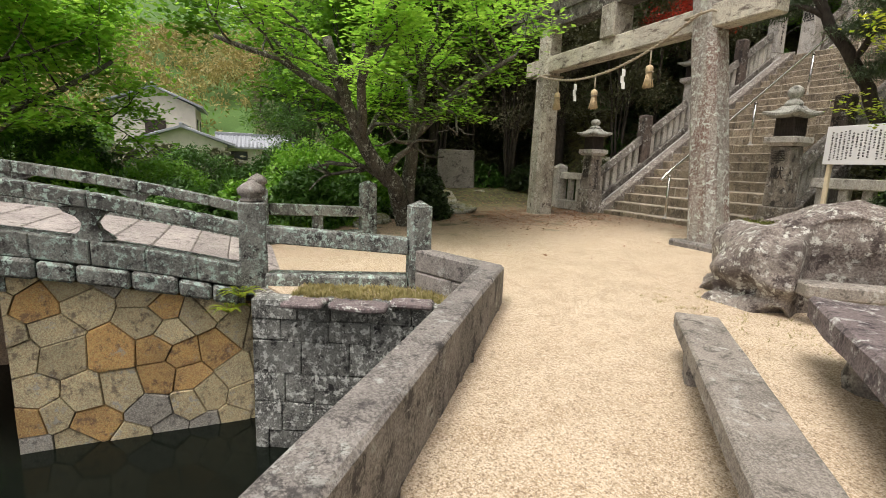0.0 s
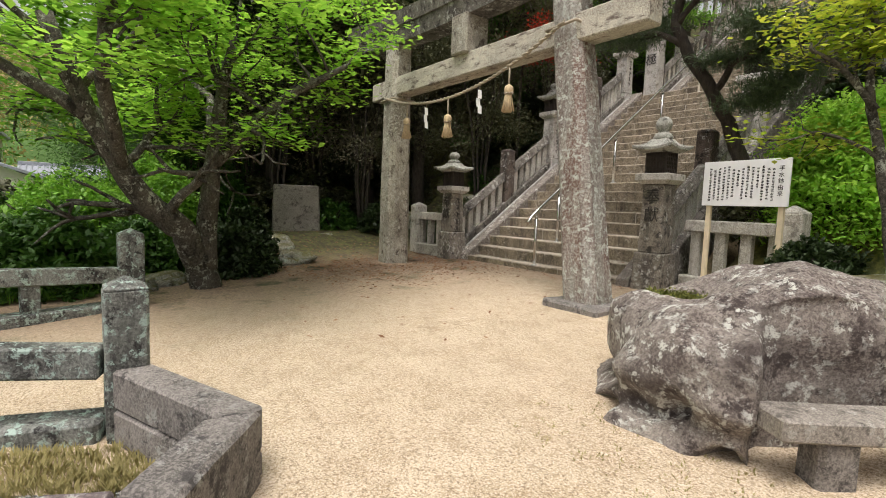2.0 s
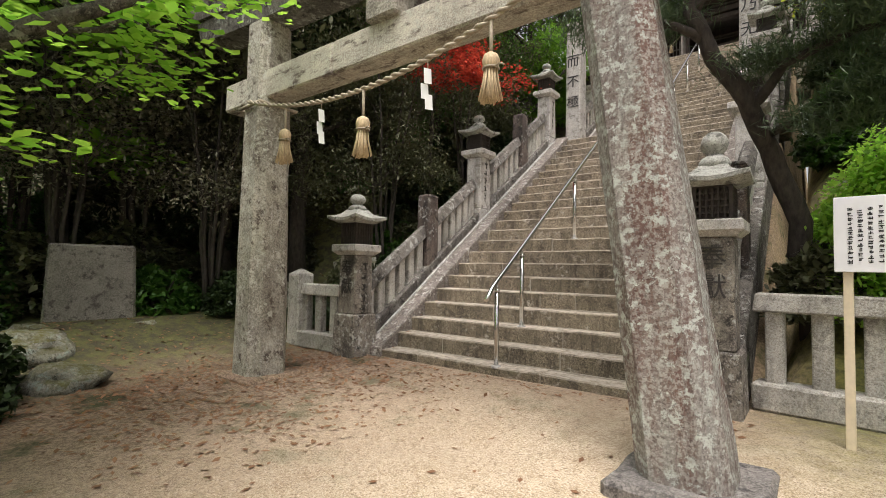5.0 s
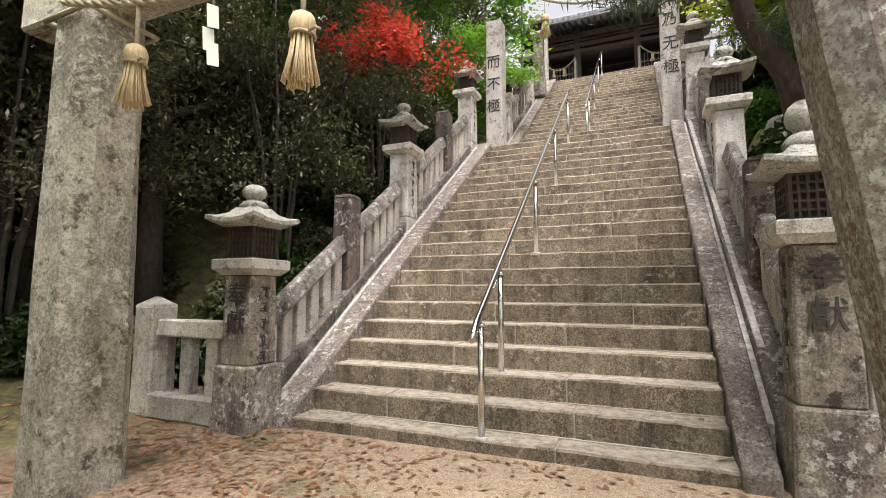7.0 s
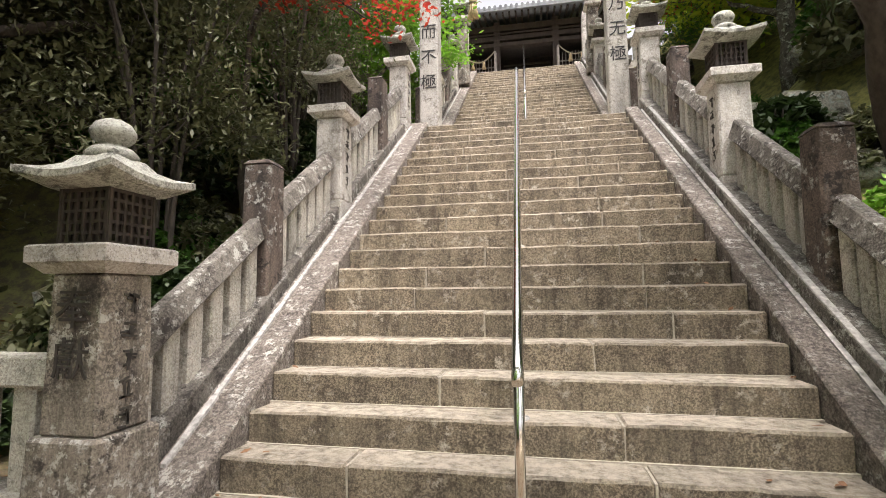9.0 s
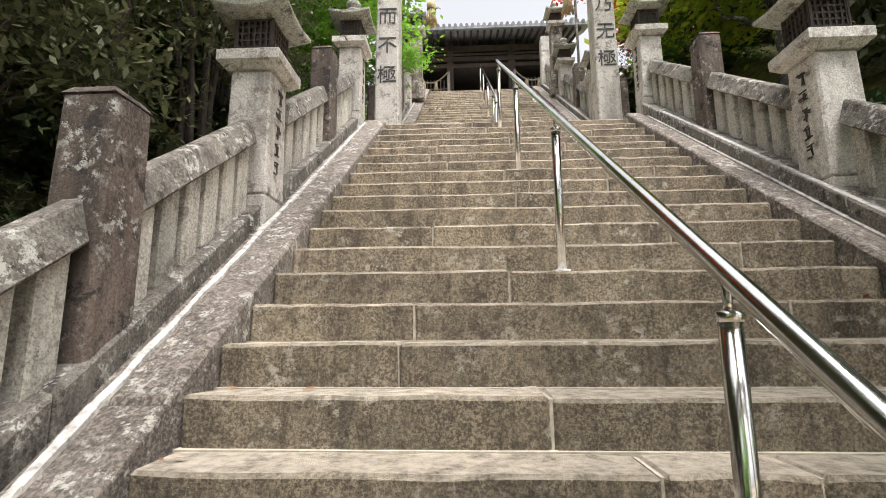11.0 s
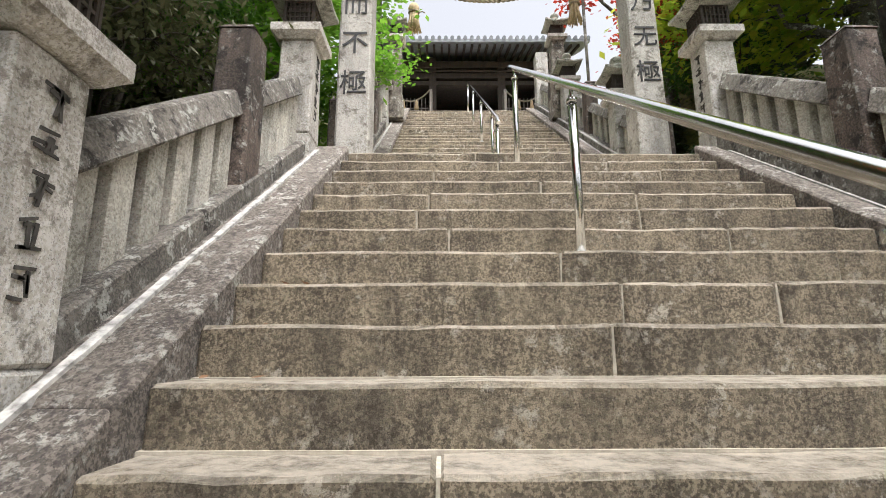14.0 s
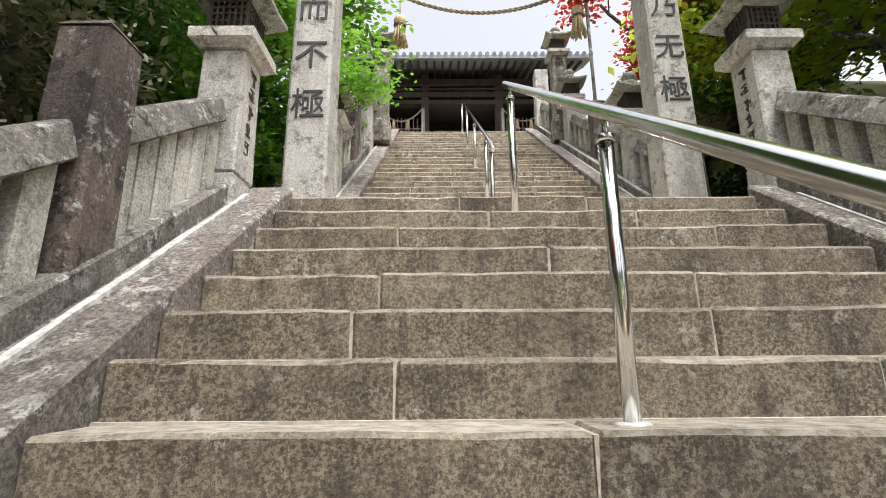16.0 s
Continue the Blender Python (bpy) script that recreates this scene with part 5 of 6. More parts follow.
for i, (x, y, s) in enumerate(((-9.6, 7.9, 0.3), (-10.4, 8.8, 0.4), (-9.9, 10.0, 0.35), (-11.2, 7.6, 0.45), (-10.8, 11.0, 0.5), (-8.9, 3.2, 0.22), (-8.7, 2.2, 0.25), (-8.4, 1.9, 0.2), (-9.6, 4.3, 0.3), (-10.6, 4.2, 0.4))):
    boulder((x, y, land(x, y) + 0.1 * s), (s * 1.2, s, s * 0.6), i * 50, 23 + i, MOSSROCK, "small mossy rock on the wooded bank", sub=3)


def signboard():
    S = thing("signboard", "white notice board with black writing on cream posts", "sign", (-3.46, 6.76, 0.0), -7)
    bm = bmesh.new()
    w, z0, z1 = 0.425, 1.33, 1.8
    box(bm, -w, w, -0.012, 0.012, z0, z1, 0.003)
    part("board", bm, WHITE, S, "white board")
    for x in (-0.36, 0.36):
        bm = bmesh.new()
        box(bm, x - 0.025, x + 0.025, 0.013, 0.053, 0.0, 1.78, 0.004)
        part("post", bm, PALEWOOD, S, "cream wooden post")
    lettering("手水鉢由来", 0.055, (w - 0.075, -0.0135, z1 - 0.1), (90, 0, 0), INK, S, 0.001, "title", "black title characters")
    rng = np.random.default_rng(31)
    bm = bmesh.new()
    for c in range(14):
        x = w - 0.145 - c * 0.048
        z = z1 - 0.05 - rng.uniform(0, 0.05)
        end = z0 + 0.05 + (0.15 if c in (3, 7) else rng.uniform(0, 0.05))
        while z > end:
            h = rng.uniform(0.019, 0.023)
            for k in range(int(rng.integers(3, 5))):
                u, ww = rng.uniform(-0.003, 0.003), rng.uniform(0.006, 0.013)
                zz = z - h * rng.uniform(0.05, 0.95)
                box(bm, x + u - ww, x + u + ww, -0.0145, -0.0118, zz - 0.0021, zz + 0.0021, 0)
            for k in range(int(rng.integers(1, 3))):
                uu, hh = rng.uniform(-0.009, 0.009), rng.uniform(0.3, 1.0) * h
                box(bm, x + uu - 0.0021, x + uu + 0.0021, -0.0143, -0.0118, z - hh, z, 0)
            z -= 0.0295
    tagged(part("writing", bm, INK, S, "columns of small black writing"), kind="stuff")


signboard()


def stele():
    S = thing("stele", "flat grey memorial stone standing on a rough rock base", "monument", (-11.5, 5.05, 0.5), 72)
    bm = bmesh.new()
    box(bm, -0.5, 0.5, -0.08, 0.08, 0, 1.05, 0.03, 0.03)
    part("slab", rough_up(bm, 0.01, 3, 2), STELE, S)
    bm = bmesh.new()
    box(bm, -0.8, 0.8, -0.45, 0.45, -0.5, 0.03, 0.1)
    part("base", rough_up(bm, 0.08, 2.5, 3), MOSSROCK, S, "rough mossy rock base")


stele()


# ---- trees ----
def trunk_tree(name, label, limbs, bark, leaf, seed, tips_depth=2, each=30, spread=0.35, size=0.09, flat=0.35, slim=0.6, level=0.7, fork=3, up=0.04, extra=1.0, group="", category="tree", soft=0.35, clear=None):
    """A tree from hand-set main limbs (points, start radius, end radius, fork length), with grown branches and leaves at the tips."""
    T = thing(name, label, category, tuple(limbs[0][0][0]), group=group)
    base = Vector(limbs[0][0][0])
    rng = np.random.default_rng(seed)
    bm, tips = bmesh.new(), []
    for pts, r0, r1, reach in limbs:
        pts = [Vector(p) - base for p in pts]
        n_ = len(pts)
        fine, rad = [], []
        for i in range(n_ - 1):
            for k in range(4):
                f = (i + k / 4) / (n_ - 1)
                p = pts[i].lerp(pts[i + 1], k / 4)
                fine.append(p + noise.noise_vector(p * 1.7 + Vector((seed, 0, 0))) * 0.07 * (1 if fine else 0))
                rad.append(r0 + (r1 - r0) * f)
        fine.append(pts[-1])
        rad.append(r1)
        tube(bm, fine, rad, 10)
        if reach:
            for k in range(len(fine) // 3, len(fine), 2):
                d = Vector(rng.normal(0, 1, 3))
                d.z = abs(d.z) * 0.35
                d = (d.normalized() + (fine[-1] - fine[-3]).normalized() * 0.5).normalized()
                grow(rng, bm, fine[k], d, reach * rng.uniform(0.6, 1.1), rad[k] * 0.5, tips_depth, tips, soft, up, 5, fork)
    part("trunk", bm, bark, T, "")
    if tips:
        tips = np.array(tips)
        if clear is not None:
            tips = tips[tips[:, 2] > clear]
        quads_mesh("crown", leaves(rng, tips, each, spread, size, flat, slim, level), leaf, T)
    return T


trunk_tree("maple_tree", "green Japanese maple with forked mossy trunk and layered sprays", [
    ([(-8.25, 2.65, -0.1), (-8.1, 2.5, 0.45), (-7.95, 2.35, 0.8), (-7.75, 1.8, 1.4), (-7.55, 1.4, 2.0), (-7.4, 1.1, 2.9)], 0.2, 0.07, 1.1),
    ([(-8.1, 2.6, 0.3), (-8.05, 2.65, 1.2), (-8.0, 2.7, 2.0), (-7.8, 2.9, 3.2)], 0.15, 0.05, 1.2),
    ([(-8.0, 2.65, 1.6), (-7.6, 3.2, 2.3), (-7.2, 3.7, 2.7), (-7.0, 4.0, 2.9)], 0.08, 0.03, 0.9),
    ([(-7.7, 1.7, 1.5), (-7.0, 1.5, 2.3), (-6.2, 1.6, 2.9), (-5.7, 1.7, 3.1)], 0.08, 0.03, 0.9),
    ([(-7.55, 1.4, 2.0), (-7.9, 0.5, 2.6), (-8.2, -0.4, 2.9)], 0.07, 0.03, 1.0),
    ([(-8.0, 2.7, 1.8), (-8.8, 2.8, 2.6), (-9.6, 2.6, 3.1)], 0.07, 0.03, 1.0),
], MAPLEBARK, MAPLE, 5, 2, 13, 0.36, 0.1, 0.1, 0.6, 0.86, clear=1.9)


def maple(at, height, seed, leaf, label, spread=0.4, each=26, size=0.1, lean=(0, 0), bark=None, fork=3, name="maple_tree", flat=0.3):
    x, y, z = at
    rng = np.random.default_rng(seed)
    limbs = [([(x, y, z - 0.15), (x + lean[0] * 0.3, y + lean[1] * 0.3, z + height * 0.3), (x + lean[0], y + lean[1], z + height * 0.62)], height * 0.03, height * 0.014, height * 0.26)]
    for k in range(4):
        a = k * 1.57 + rng.uniform(-0.5, 0.5)
        s = Vector((x + lean[0] * 0.5, y + lean[1] * 0.5, z + height * rng.uniform(0.3, 0.45)))
        limbs.append(([s, s + Vector((math.cos(a), math.sin(a), 0.5)) * height * 0.17, s + Vector((math.cos(a), math.sin(a), 0.62)) * height * 0.36], height * 0.014, height * 0.006, height * 0.24))
    return trunk_tree(name, label, limbs, bark or MAPLEBARK, leaf, seed, 2, each, spread, size, flat, 0.6, 0.7, fork)


maple((-10.5, -4.2, -0.2), 5.6, 21, MAPLE, "bright green maple beyond the bridge", 0.5, 26, 0.13)
maple((-13.5, 2.6, -0.2), 7.0, 22, BRIGHT, "bright green maple on the garden lawn", 0.6, 26, 0.16)
maple((-13, -5.5, -0.2), 6.5, 23, MAPLE, "bright green maple beyond the pond", 0.6, 26, 0.15)
trunk_tree("maple_tree", "young yellow-green maple over the rock garden", [
    ([(-2.1, 5.8, 0.45), (-2.15, 5.85, 1.3), (-2.3, 5.75, 2.0), (-2.35, 5.7, 2.7)], 0.05, 0.02, 0.42),
    ([(-2.05, 5.85, 0.45), (-1.95, 5.9, 1.4), (-1.9, 6.0, 2.2), (-1.8, 6.0, 3.0)], 0.045, 0.02, 0.5),
    ([(-2.28, 5.75, 2.0), (-2.45, 5.55, 2.3), (-2.6, 5.4, 2.45)], 0.025, 0.01, 0.3),
    ([(-1.95, 5.95, 1.8), (-1.6, 5.7, 2.3), (-1.3, 5.5, 2.6)], 0.025, 0.01, 0.45),
], MAPLEBARK, YELLOW, 24, 2, 8, 0.22, 0.055, 0.14, 0.6, 0.8, clear=1.15)
trunk_tree("maple_tree", "red-leaved maple reaching over the stair fence", [
    ([(-9.7, 9.9, land(-9.7, 9.9) - 0.2), (-9.7, 9.8, 3.6), (-9.5, 9.7, 4.6)], 0.045, 0.03, 0),
    ([(-9.5, 9.7, 4.6), (-9.1, 9.6, 4.9), (-8.6, 9.55, 4.6), (-8.1, 9.5, 4.2)], 0.028, 0.008, 0.4),
    ([(-9.55, 9.7, 4.3), (-9.2, 9.5, 4.75), (-8.8, 9.35, 4.6), (-8.4, 9.3, 4.35)], 0.025, 0.008, 0.36),
    ([(-9.5, 9.7, 4.6), (-9.2, 9.8, 5.2), (-8.8, 9.8, 5.4)], 0.025, 0.01, 0.4),
], BARK, RED, 25, 1, 15, 0.24, 0.065, 0.25, 0.6, 0.6, up=-0.02)
maple((-10.2, 14.6, land(-10.2, 14.6)), 3.6, 30, BRIGHT, "bright green young tree beside the inscribed pillar", 0.32, 26, 0.085)
maple((-2.6, 17.2, land(-2.6, 17.2)), 4.2, 26, RED, "red-leaved maple near the gate", 0.35, 26, 0.1, (-0.5, -0.3))
maple((-11.2, 14.6, land(-11.2, 14.6)), 6.0, 27, BRIGHT, "bright green tree beside the upper steps", 0.45, 26, 0.12, (0.3, 0))
maple((-2.2, 13.5, land(-2.2, 13.5)), 5.5, 28, YELLOW, "yellow-green tree on the mossy bank", 0.5, 24, 0.13)
maple((-1.0, 10.6, land(-1.0, 10.6)), 5.5, 29, GREEN, "green tree on the bank behind the rocks", 0.5, 24, 0.13)

pine = trunk_tree("pine_tree", "leaning pine with dark bark and flat needle pads", [
    ([(-4.0, 8.5, 0.6), (-4.1, 8.42, 1.8), (-4.3, 8.3, 2.45), (-4.5, 8.05, 2.9), (-4.74, 7.9, 3.34), (-4.86, 7.8, 3.75), (-4.75, 7.85, 4.5)], 0.105, 0.06, 0),
    ([(-4.8, 7.85, 3.5), (-5.1, 7.7, 3.7), (-5.4, 7.5, 3.7)], 0.045, 0.02, 0.35),
    ([(-4.45, 8.1, 2.85), (-4.15, 7.9, 3.15), (-3.7, 7.7, 3.2), (-3.2, 7.5, 3.1)], 0.05, 0.02, 0.4),
    ([(-4.3, 8.2, 2.6), (-3.9, 7.9, 2.75), (-3.5, 7.7, 2.7)], 0.035, 0.015, 0.35),
    ([(-4.85, 7.8, 3.75), (-4.5, 7.8, 4.05), (-4.0, 7.7, 4.1)], 0.045, 0.02, 0.45),
    ([(-4.75, 7.85, 4.4), (-4.9, 7.9, 4.8), (-4.6, 8.1, 5.1)], 0.05, 0.02, 0.5),
], BARK, NEEDLE, 41, 1, 120, 0.3, 0.12, 0.3, 0.08, 0.3)

# evergreen wood: a few trees, then copies of them
rng_w = np.random.default_rng(77)


def wood_tree(seed, leaf, label, height=9.0):
    rng = np.random.default_rng(seed)
    limbs = [([(0, 0, -0.3), (rng.normal(0, 0.15), rng.normal(0, 0.15), height * 0.4), (rng.normal(0, 0.4), rng.normal(0, 0.4), height * 0.95)], 0.16, 0.05, 1.7)]
    for k in range(5):
        a, f = k * 1.26 + rng.uniform(-0.4, 0.4), rng.uniform(0.25, 0.7)
        s = Vector((0, 0, height * f))
        limbs.append(([s, s + Vector((math.cos(a), math.sin(a), 0.5)) * 0.9, s + Vector((math.cos(a), math.sin(a), 0.4)) * 1.9], 0.06, 0.03, 1.3))
    return trunk_tree("evergreen_tree", label, limbs, BARK, leaf, seed, 2, 15, 0.6, 0.17, 0.6, 0.5, 0.45, 3, 0.03, group="wood on the hillside")


kinds = [wood_tree(51, DARK, "tall dark evergreen tree of the hillside wood"), wood_tree(52, OLIVE, "grey-olive leaved tree of the hillside wood"), wood_tree(53, GREEN, "green broadleaf tree of the hillside wood")]
spots = [(-11.4, 12.0), (-11.2, 15.4), (-12.6, 7.4), (-14.2, 6.2), (-15.6, 3.9), (-12.6, 9.2), (-15.0, 8.2), (-12.2, 11.6), (-14.2, 11.2), (-17, 10), (-17.5, 6), (-12.8, 14.2), (-15, 14), (-18, 13.5), (-12.5, 17.2), (-15.5, 17.5), (-19.5, 9), (-20, 3.8), (-19, 16),
         (-22, 12), (-21, 7), (-13.5, 21), (-17, 21.5), (0.6, 15.8), (1.8, 13.0), (2.8, 9.6), (1.6, 17.5), (0.8, 20), (4, 15), (4.5, 11.5), (4.8, 7.5), (3, 22), (-16, 27)]
for i, (x, y) in enumerate(spots):
    k = kinds[(0, 1, 0, 2)[i % 4]]
    m_ = pose(x, y, land(x, y), 0, 0, rng_w.uniform(0, 360))
    s = rng_w.uniform(0.75, 1.1)
    c_ = copy_thing(k, m_)
    c_.scale = (s, s, s * rng_w.uniform(0.85, 1.1))
for i, (k, (x, y)) in enumerate(zip(kinds, ((-13.0, 5.0), (-11.2, 8.0), (-24, 5)))):
    k.matrix_basis = pose(x, y, land(x, y))


def thicket(seed, leaf, bark, label, height=4.2, each=20):
    """Many thin stems from one foot, leafy from low down."""
    rng = np.random.default_rng(seed)
    limbs = []
    for k in range(6):
        a, r = k * 1.05 + rng.uniform(-0.3, 0.3), rng.uniform(0.5, 1.0)
        c, s_ = math.cos(a), math.sin(a)
        limbs.append(([(0.08 * c, 0.08 * s_, -0.2), (0.35 * r * c, 0.35 * r * s_, height * 0.45), (0.9 * r * c, 0.9 * r * s_, height * rng.uniform(0.75, 0.95))], 0.035, 0.012, 0.85))
    return trunk_tree("thicket_tree", label, limbs, bark, leaf, seed, 2, each, 0.42, 0.075, 0.7, 0.42, 0.35, 3, 0.03, group="thicket on the bank", soft=0.5)


thick = [thicket(201, OLIVE, BARK, "olive-leaved many-stemmed thicket tree on the bank"), thicket(202, GREYLEAF, BARK, "grey twiggy thicket tree with sparse leaves", 4.6, 12), thicket(203, GREEN, BARK, "green-leaved thicket tree on the bank")]
rng_t = np.random.default_rng(204)
for i, (x, y, k, q_) in enumerate(((-10.1, 8.9, 0, 0.9), (-10.0, 11.2, 0, 1.0), (-11.6, 7.7, 0, 1.0), (-11.4, 10.2, 2, 1.0), (-12.6, 5.9, 1, 1.25), (-13.6, 4.6, 1, 1.2), (-11.3, 6.6, 1, 0.95), (-14.8, 3.6, 2, 1.1), (-16.5, 4.2, 2, 1.3),
                                   (-18.5, 3.2, 2, 1.3), (-13.4, 3.4, 2, 0.7), (-15.6, 5.6, 0, 1.2), (-10.6, 12.6, 2, 1.0), (-12.4, 8.8, 0, 1.2), (-13.8, 6.8, 0, 1.2), (-21, 4.6, 2, 1.5), (-1.6, 11.4, 0, 0.9), (-0.6, 13.4, 2, 1.0), (-2.6, 15.4, 2, 0.8), (-24, 2.6, 2, 1.4), (-28, 3.6, 2, 1.6), (-33, 3.0, 2, 1.7), (-31, 5.5, 2, 1.8), (-38, 4.5, 2, 1.8))):
    c_ = copy_thing(thick[k], pose(x, y, land(x, y), 0, 0, rng_t.uniform(0, 360)))
    c_.scale = (q_, q_, q_ * rng_t.uniform(0.9, 1.1))
for k, (x, y) in zip(thick, ((-12.9, 10.8), (-12.2, 4.9), (-17.5, 5.4))):
    k.matrix_basis = pose(x, y, land(x, y))


def shrub(at, radii, leaf, seed, label, count=900, size=0.07, name="shrub", category="shrub", level=0.4):
    S = thing(name, label, category, at)
    rng = np.random.default_rng(seed)
    d = rng.normal(size=(count, 3))
    d /= np.linalg.norm(d, axis=1, keepdims=True)
    d[:, 2] = np.abs(d[:, 2])
    lump = np.array([1 + 0.25 * noise.noise(Vector(v) * 2.2 + Vector((seed, 0, 0))) for v in d])
    c = d * np.array(radii) * (lump * rng.uniform(0.78, 1.0, count))[:, None]
    bm = bmesh.new()
    for k in range(9):
        a = rng.uniform(0, 6.28)
        tube(bm, [(0, 0, -0.1), (math.cos(a) * radii[0] * 0.3, math.sin(a) * radii[1] * 0.3, radii[2] * 0.45), (math.cos(a) * radii[0] * 0.65, math.sin(a) * radii[1] * 0.65, radii[2] * 0.7)], [0.02, 0.014, 0.008], 5)
    part("stem_clump", bm, BARK, S)
    quads_mesh("leaves", leaves(rng, c, 14, 0.09 * max(radii), size, 0.8, 0.55, level), leaf, S)
    return S


shrub((-3.0, 8.75, 1.0), (1.02, 0.95, 1.72), MAPLE, 61, "dense bright green clipped bush behind the sign", 2600, 0.07)
shrub((-2.6, 5.95, 0.6), (0.36, 0.33, 0.46), DARK, 62, "small dark green rounded shrub among the rocks", 600, 0.05)
shrub((-3.9, 8.4, 0.9), (0.45, 0.4, 0.7), OLIVE, 63, "straggly grey-green shrub behind the fence", 400, 0.08)
for i, (x, y, r, h, mt) in enumerate(((-9.0, 3.2, 0.55, 0.75, DARK), (-9.6, 3.5, 0.45, 0.9, DARK), (-9.0, 1.0, 0.8, 1.0, GREEN), (-9.6, 0.2, 1.0, 0.9, BRIGHT), (-10.8, 1.2, 1.1, 1.5, BRIGHT), (-8.6, -0.9, 0.8, 0.6, GREEN), (-9.2, -2.3, 1.0, 0.6, GREEN), (-10.5, -1.5, 1.0, 0.8, GREEN), (-9.7, 1.9, 0.7, 0.8, GREEN),
                                     (-12.5, 0.3, 1.2, 1.2, GREEN), (-14, -2, 1.3, 1.2, BRIGHT), (-15.5, 1.5, 1.4, 1.8, GREEN), (-17, -1.5, 1.4, 1.6, GREEN), (-12, -4, 1.2, 1.0, GREEN), (-11.9, 3.1, 0.6, 1.0, DARK), (-10.4, 2.5, 0.7, 1.5, BRIGHT), (-11.4, 2.3, 0.8, 2.0, BRIGHT), (-10.2, 1.5, 0.6, 1.2, BRIGHT), (-12.4, 3.9, 0.6, 1.2, GREEN), (-12, -3.3, 0.9, 1.9, GREEN), (-12.6, -4.4, 1.0, 2.1, BRIGHT), (-11.4, -5.2, 1.0, 1.8, GREEN), (-11.2, -3.0, 0.7, 1.3, BRIGHT))):
    shrub((x, y, land(x, y)), (r, r, h), mt, 70 + i, "dense green garden shrub", 700, 0.09)
for i, (x, y, r, h, mt) in enumerate(((-9.3, 8.0, 0.35, 0.4, GREEN), (-9.6, 9.0, 0.45, 0.5, DARK), (-9.2, 10.3, 0.4, 0.5, GREEN), (-10.3, 9.6, 0.5, 0.6, DARK), (-9.4, 11.6, 0.5, 0.7, DARK), (-10.2, 7.6, 0.4, 0.4, DARK), (-11, 6.8, 0.5, 0.6, DARK), (-9.3, 13.6, 0.6, 0.9, GREEN), (-9.5, 12.6, 0.6, 0.8, DARK), (-10.8, 10.4, 0.6, 0.8, DARK),
                                     (-3.6, 9.3, 0.4, 0.5, BRIGHT), (-3.7, 10.9, 0.4, 0.5, GREEN), (-3.5, 13.2, 0.6, 0.8, GREEN), (-3.2, 14.8, 0.6, 0.8, DARK), (-2.0, 12.3, 0.7, 0.8, GREEN), (-0.8, 8.0, 0.8, 1.2, GREEN), (0.2, 6.8, 0.8, 1.2, GREEN), (-2.0, 9.6, 0.8, 1.2, GREEN))):
    shrub((x, y, land(x, y)), (r, r, h), mt, 100 + i, "low dark green undergrowth on the wooded bank", 380, 0.08)


under = [shrub((-10.0, 8.4, land(-10.0, 8.4)), (0.5, 0.5, 0.6), DARK, 140, "dark green undergrowth bush on the wooded bank", 300, 0.09),
         shrub((-10.2, 10.8, land(-10.2, 10.8)), (0.55, 0.5, 0.7), OLIVE, 141, "olive green undergrowth bush on the wooded bank", 240, 0.09),
         shrub((-9.4, 9.6, land(-9.4, 9.6)), (0.4, 0.4, 0.45), GREEN, 142, "fresh green undergrowth bush on the wooded bank", 240, 0.08)]
rng_u = np.random.default_rng(143)
for i in range(110):
    if i >= 78:
        x, y = rng_u.uniform(-17, -11.6), rng_u.uniform(2.4, 7.2)
        if abs(y - 5.0) < 0.9 and x > -12.4:
            continue
    elif i < 60:
        x, y = rng_u.uniform(-14.5, -9.25), rng_u.uniform(6.6, 19)
        if y < 7.4 and x > -10.2:
            continue
    else:
        x, y = rng_u.uniform(-3.7, 0.5), rng_u.uniform(9.0, 19)
    k = under[int(rng_u.integers(0, 3))]
    c_ = copy_thing(k, pose(x, y, land(x, y) - 0.03, 0, 0, rng_u.uniform(0, 360)))
    q_ = rng_u.uniform(0.7, 1.6)
    c_.scale = (q_, q_, q_ * rng_u.uniform(0.7, 1.2))


def fern(at, seed, size=0.5, leaf=None):
    F = thing("fern", "bright green fern with arching fronds", "fern", at, group="ferns")
    rng = np.random.default_rng(seed)
    for k in range(9):
        a = k * 0.7 + rng.uniform(-0.2, 0.2)
        u, w = np.array([math.cos(a), math.sin(a), 0]), np.array([-math.sin(a), math.cos(a), 0])
        co = []
        for i in range(16):
            f = i / 15
            c = u * size * f + np.array([0, 0, size * (1.1 * f - 1.0 * f * f)])
            Ln = size * 0.22 * (1 - f) * min(1, f * 5 + 0.25)
            for s in (-1, 1):
                tip = c + (w * s + u * 0.5) * Ln
                co += [c, c + u * 0.02 + (tip - c) * 0.5, tip, c - u * 0.012 + (tip - c) * 0.5]
        quads_mesh("frond", np.array(co), leaf or BRIGHT, F)
    return F


for i, (x, y, s) in enumerate(((-8.95, 8.0, 0.45), (-9.0, 7.75, 0.4), (-9.0, 9.2, 0.35), (-3.9, 8.9, 0.35), (-9.2, 8.5, 0.4), (-8.9, 12.9, 0.4))):
    fern((x, y, land(x, y) + 0.15), i, s)
fern((-4.62, -0.14, -0.12), 9, 0.24, YELLOW)
fern((-4.6, -0.25, -0.25), 10, 0.2, YELLOW)


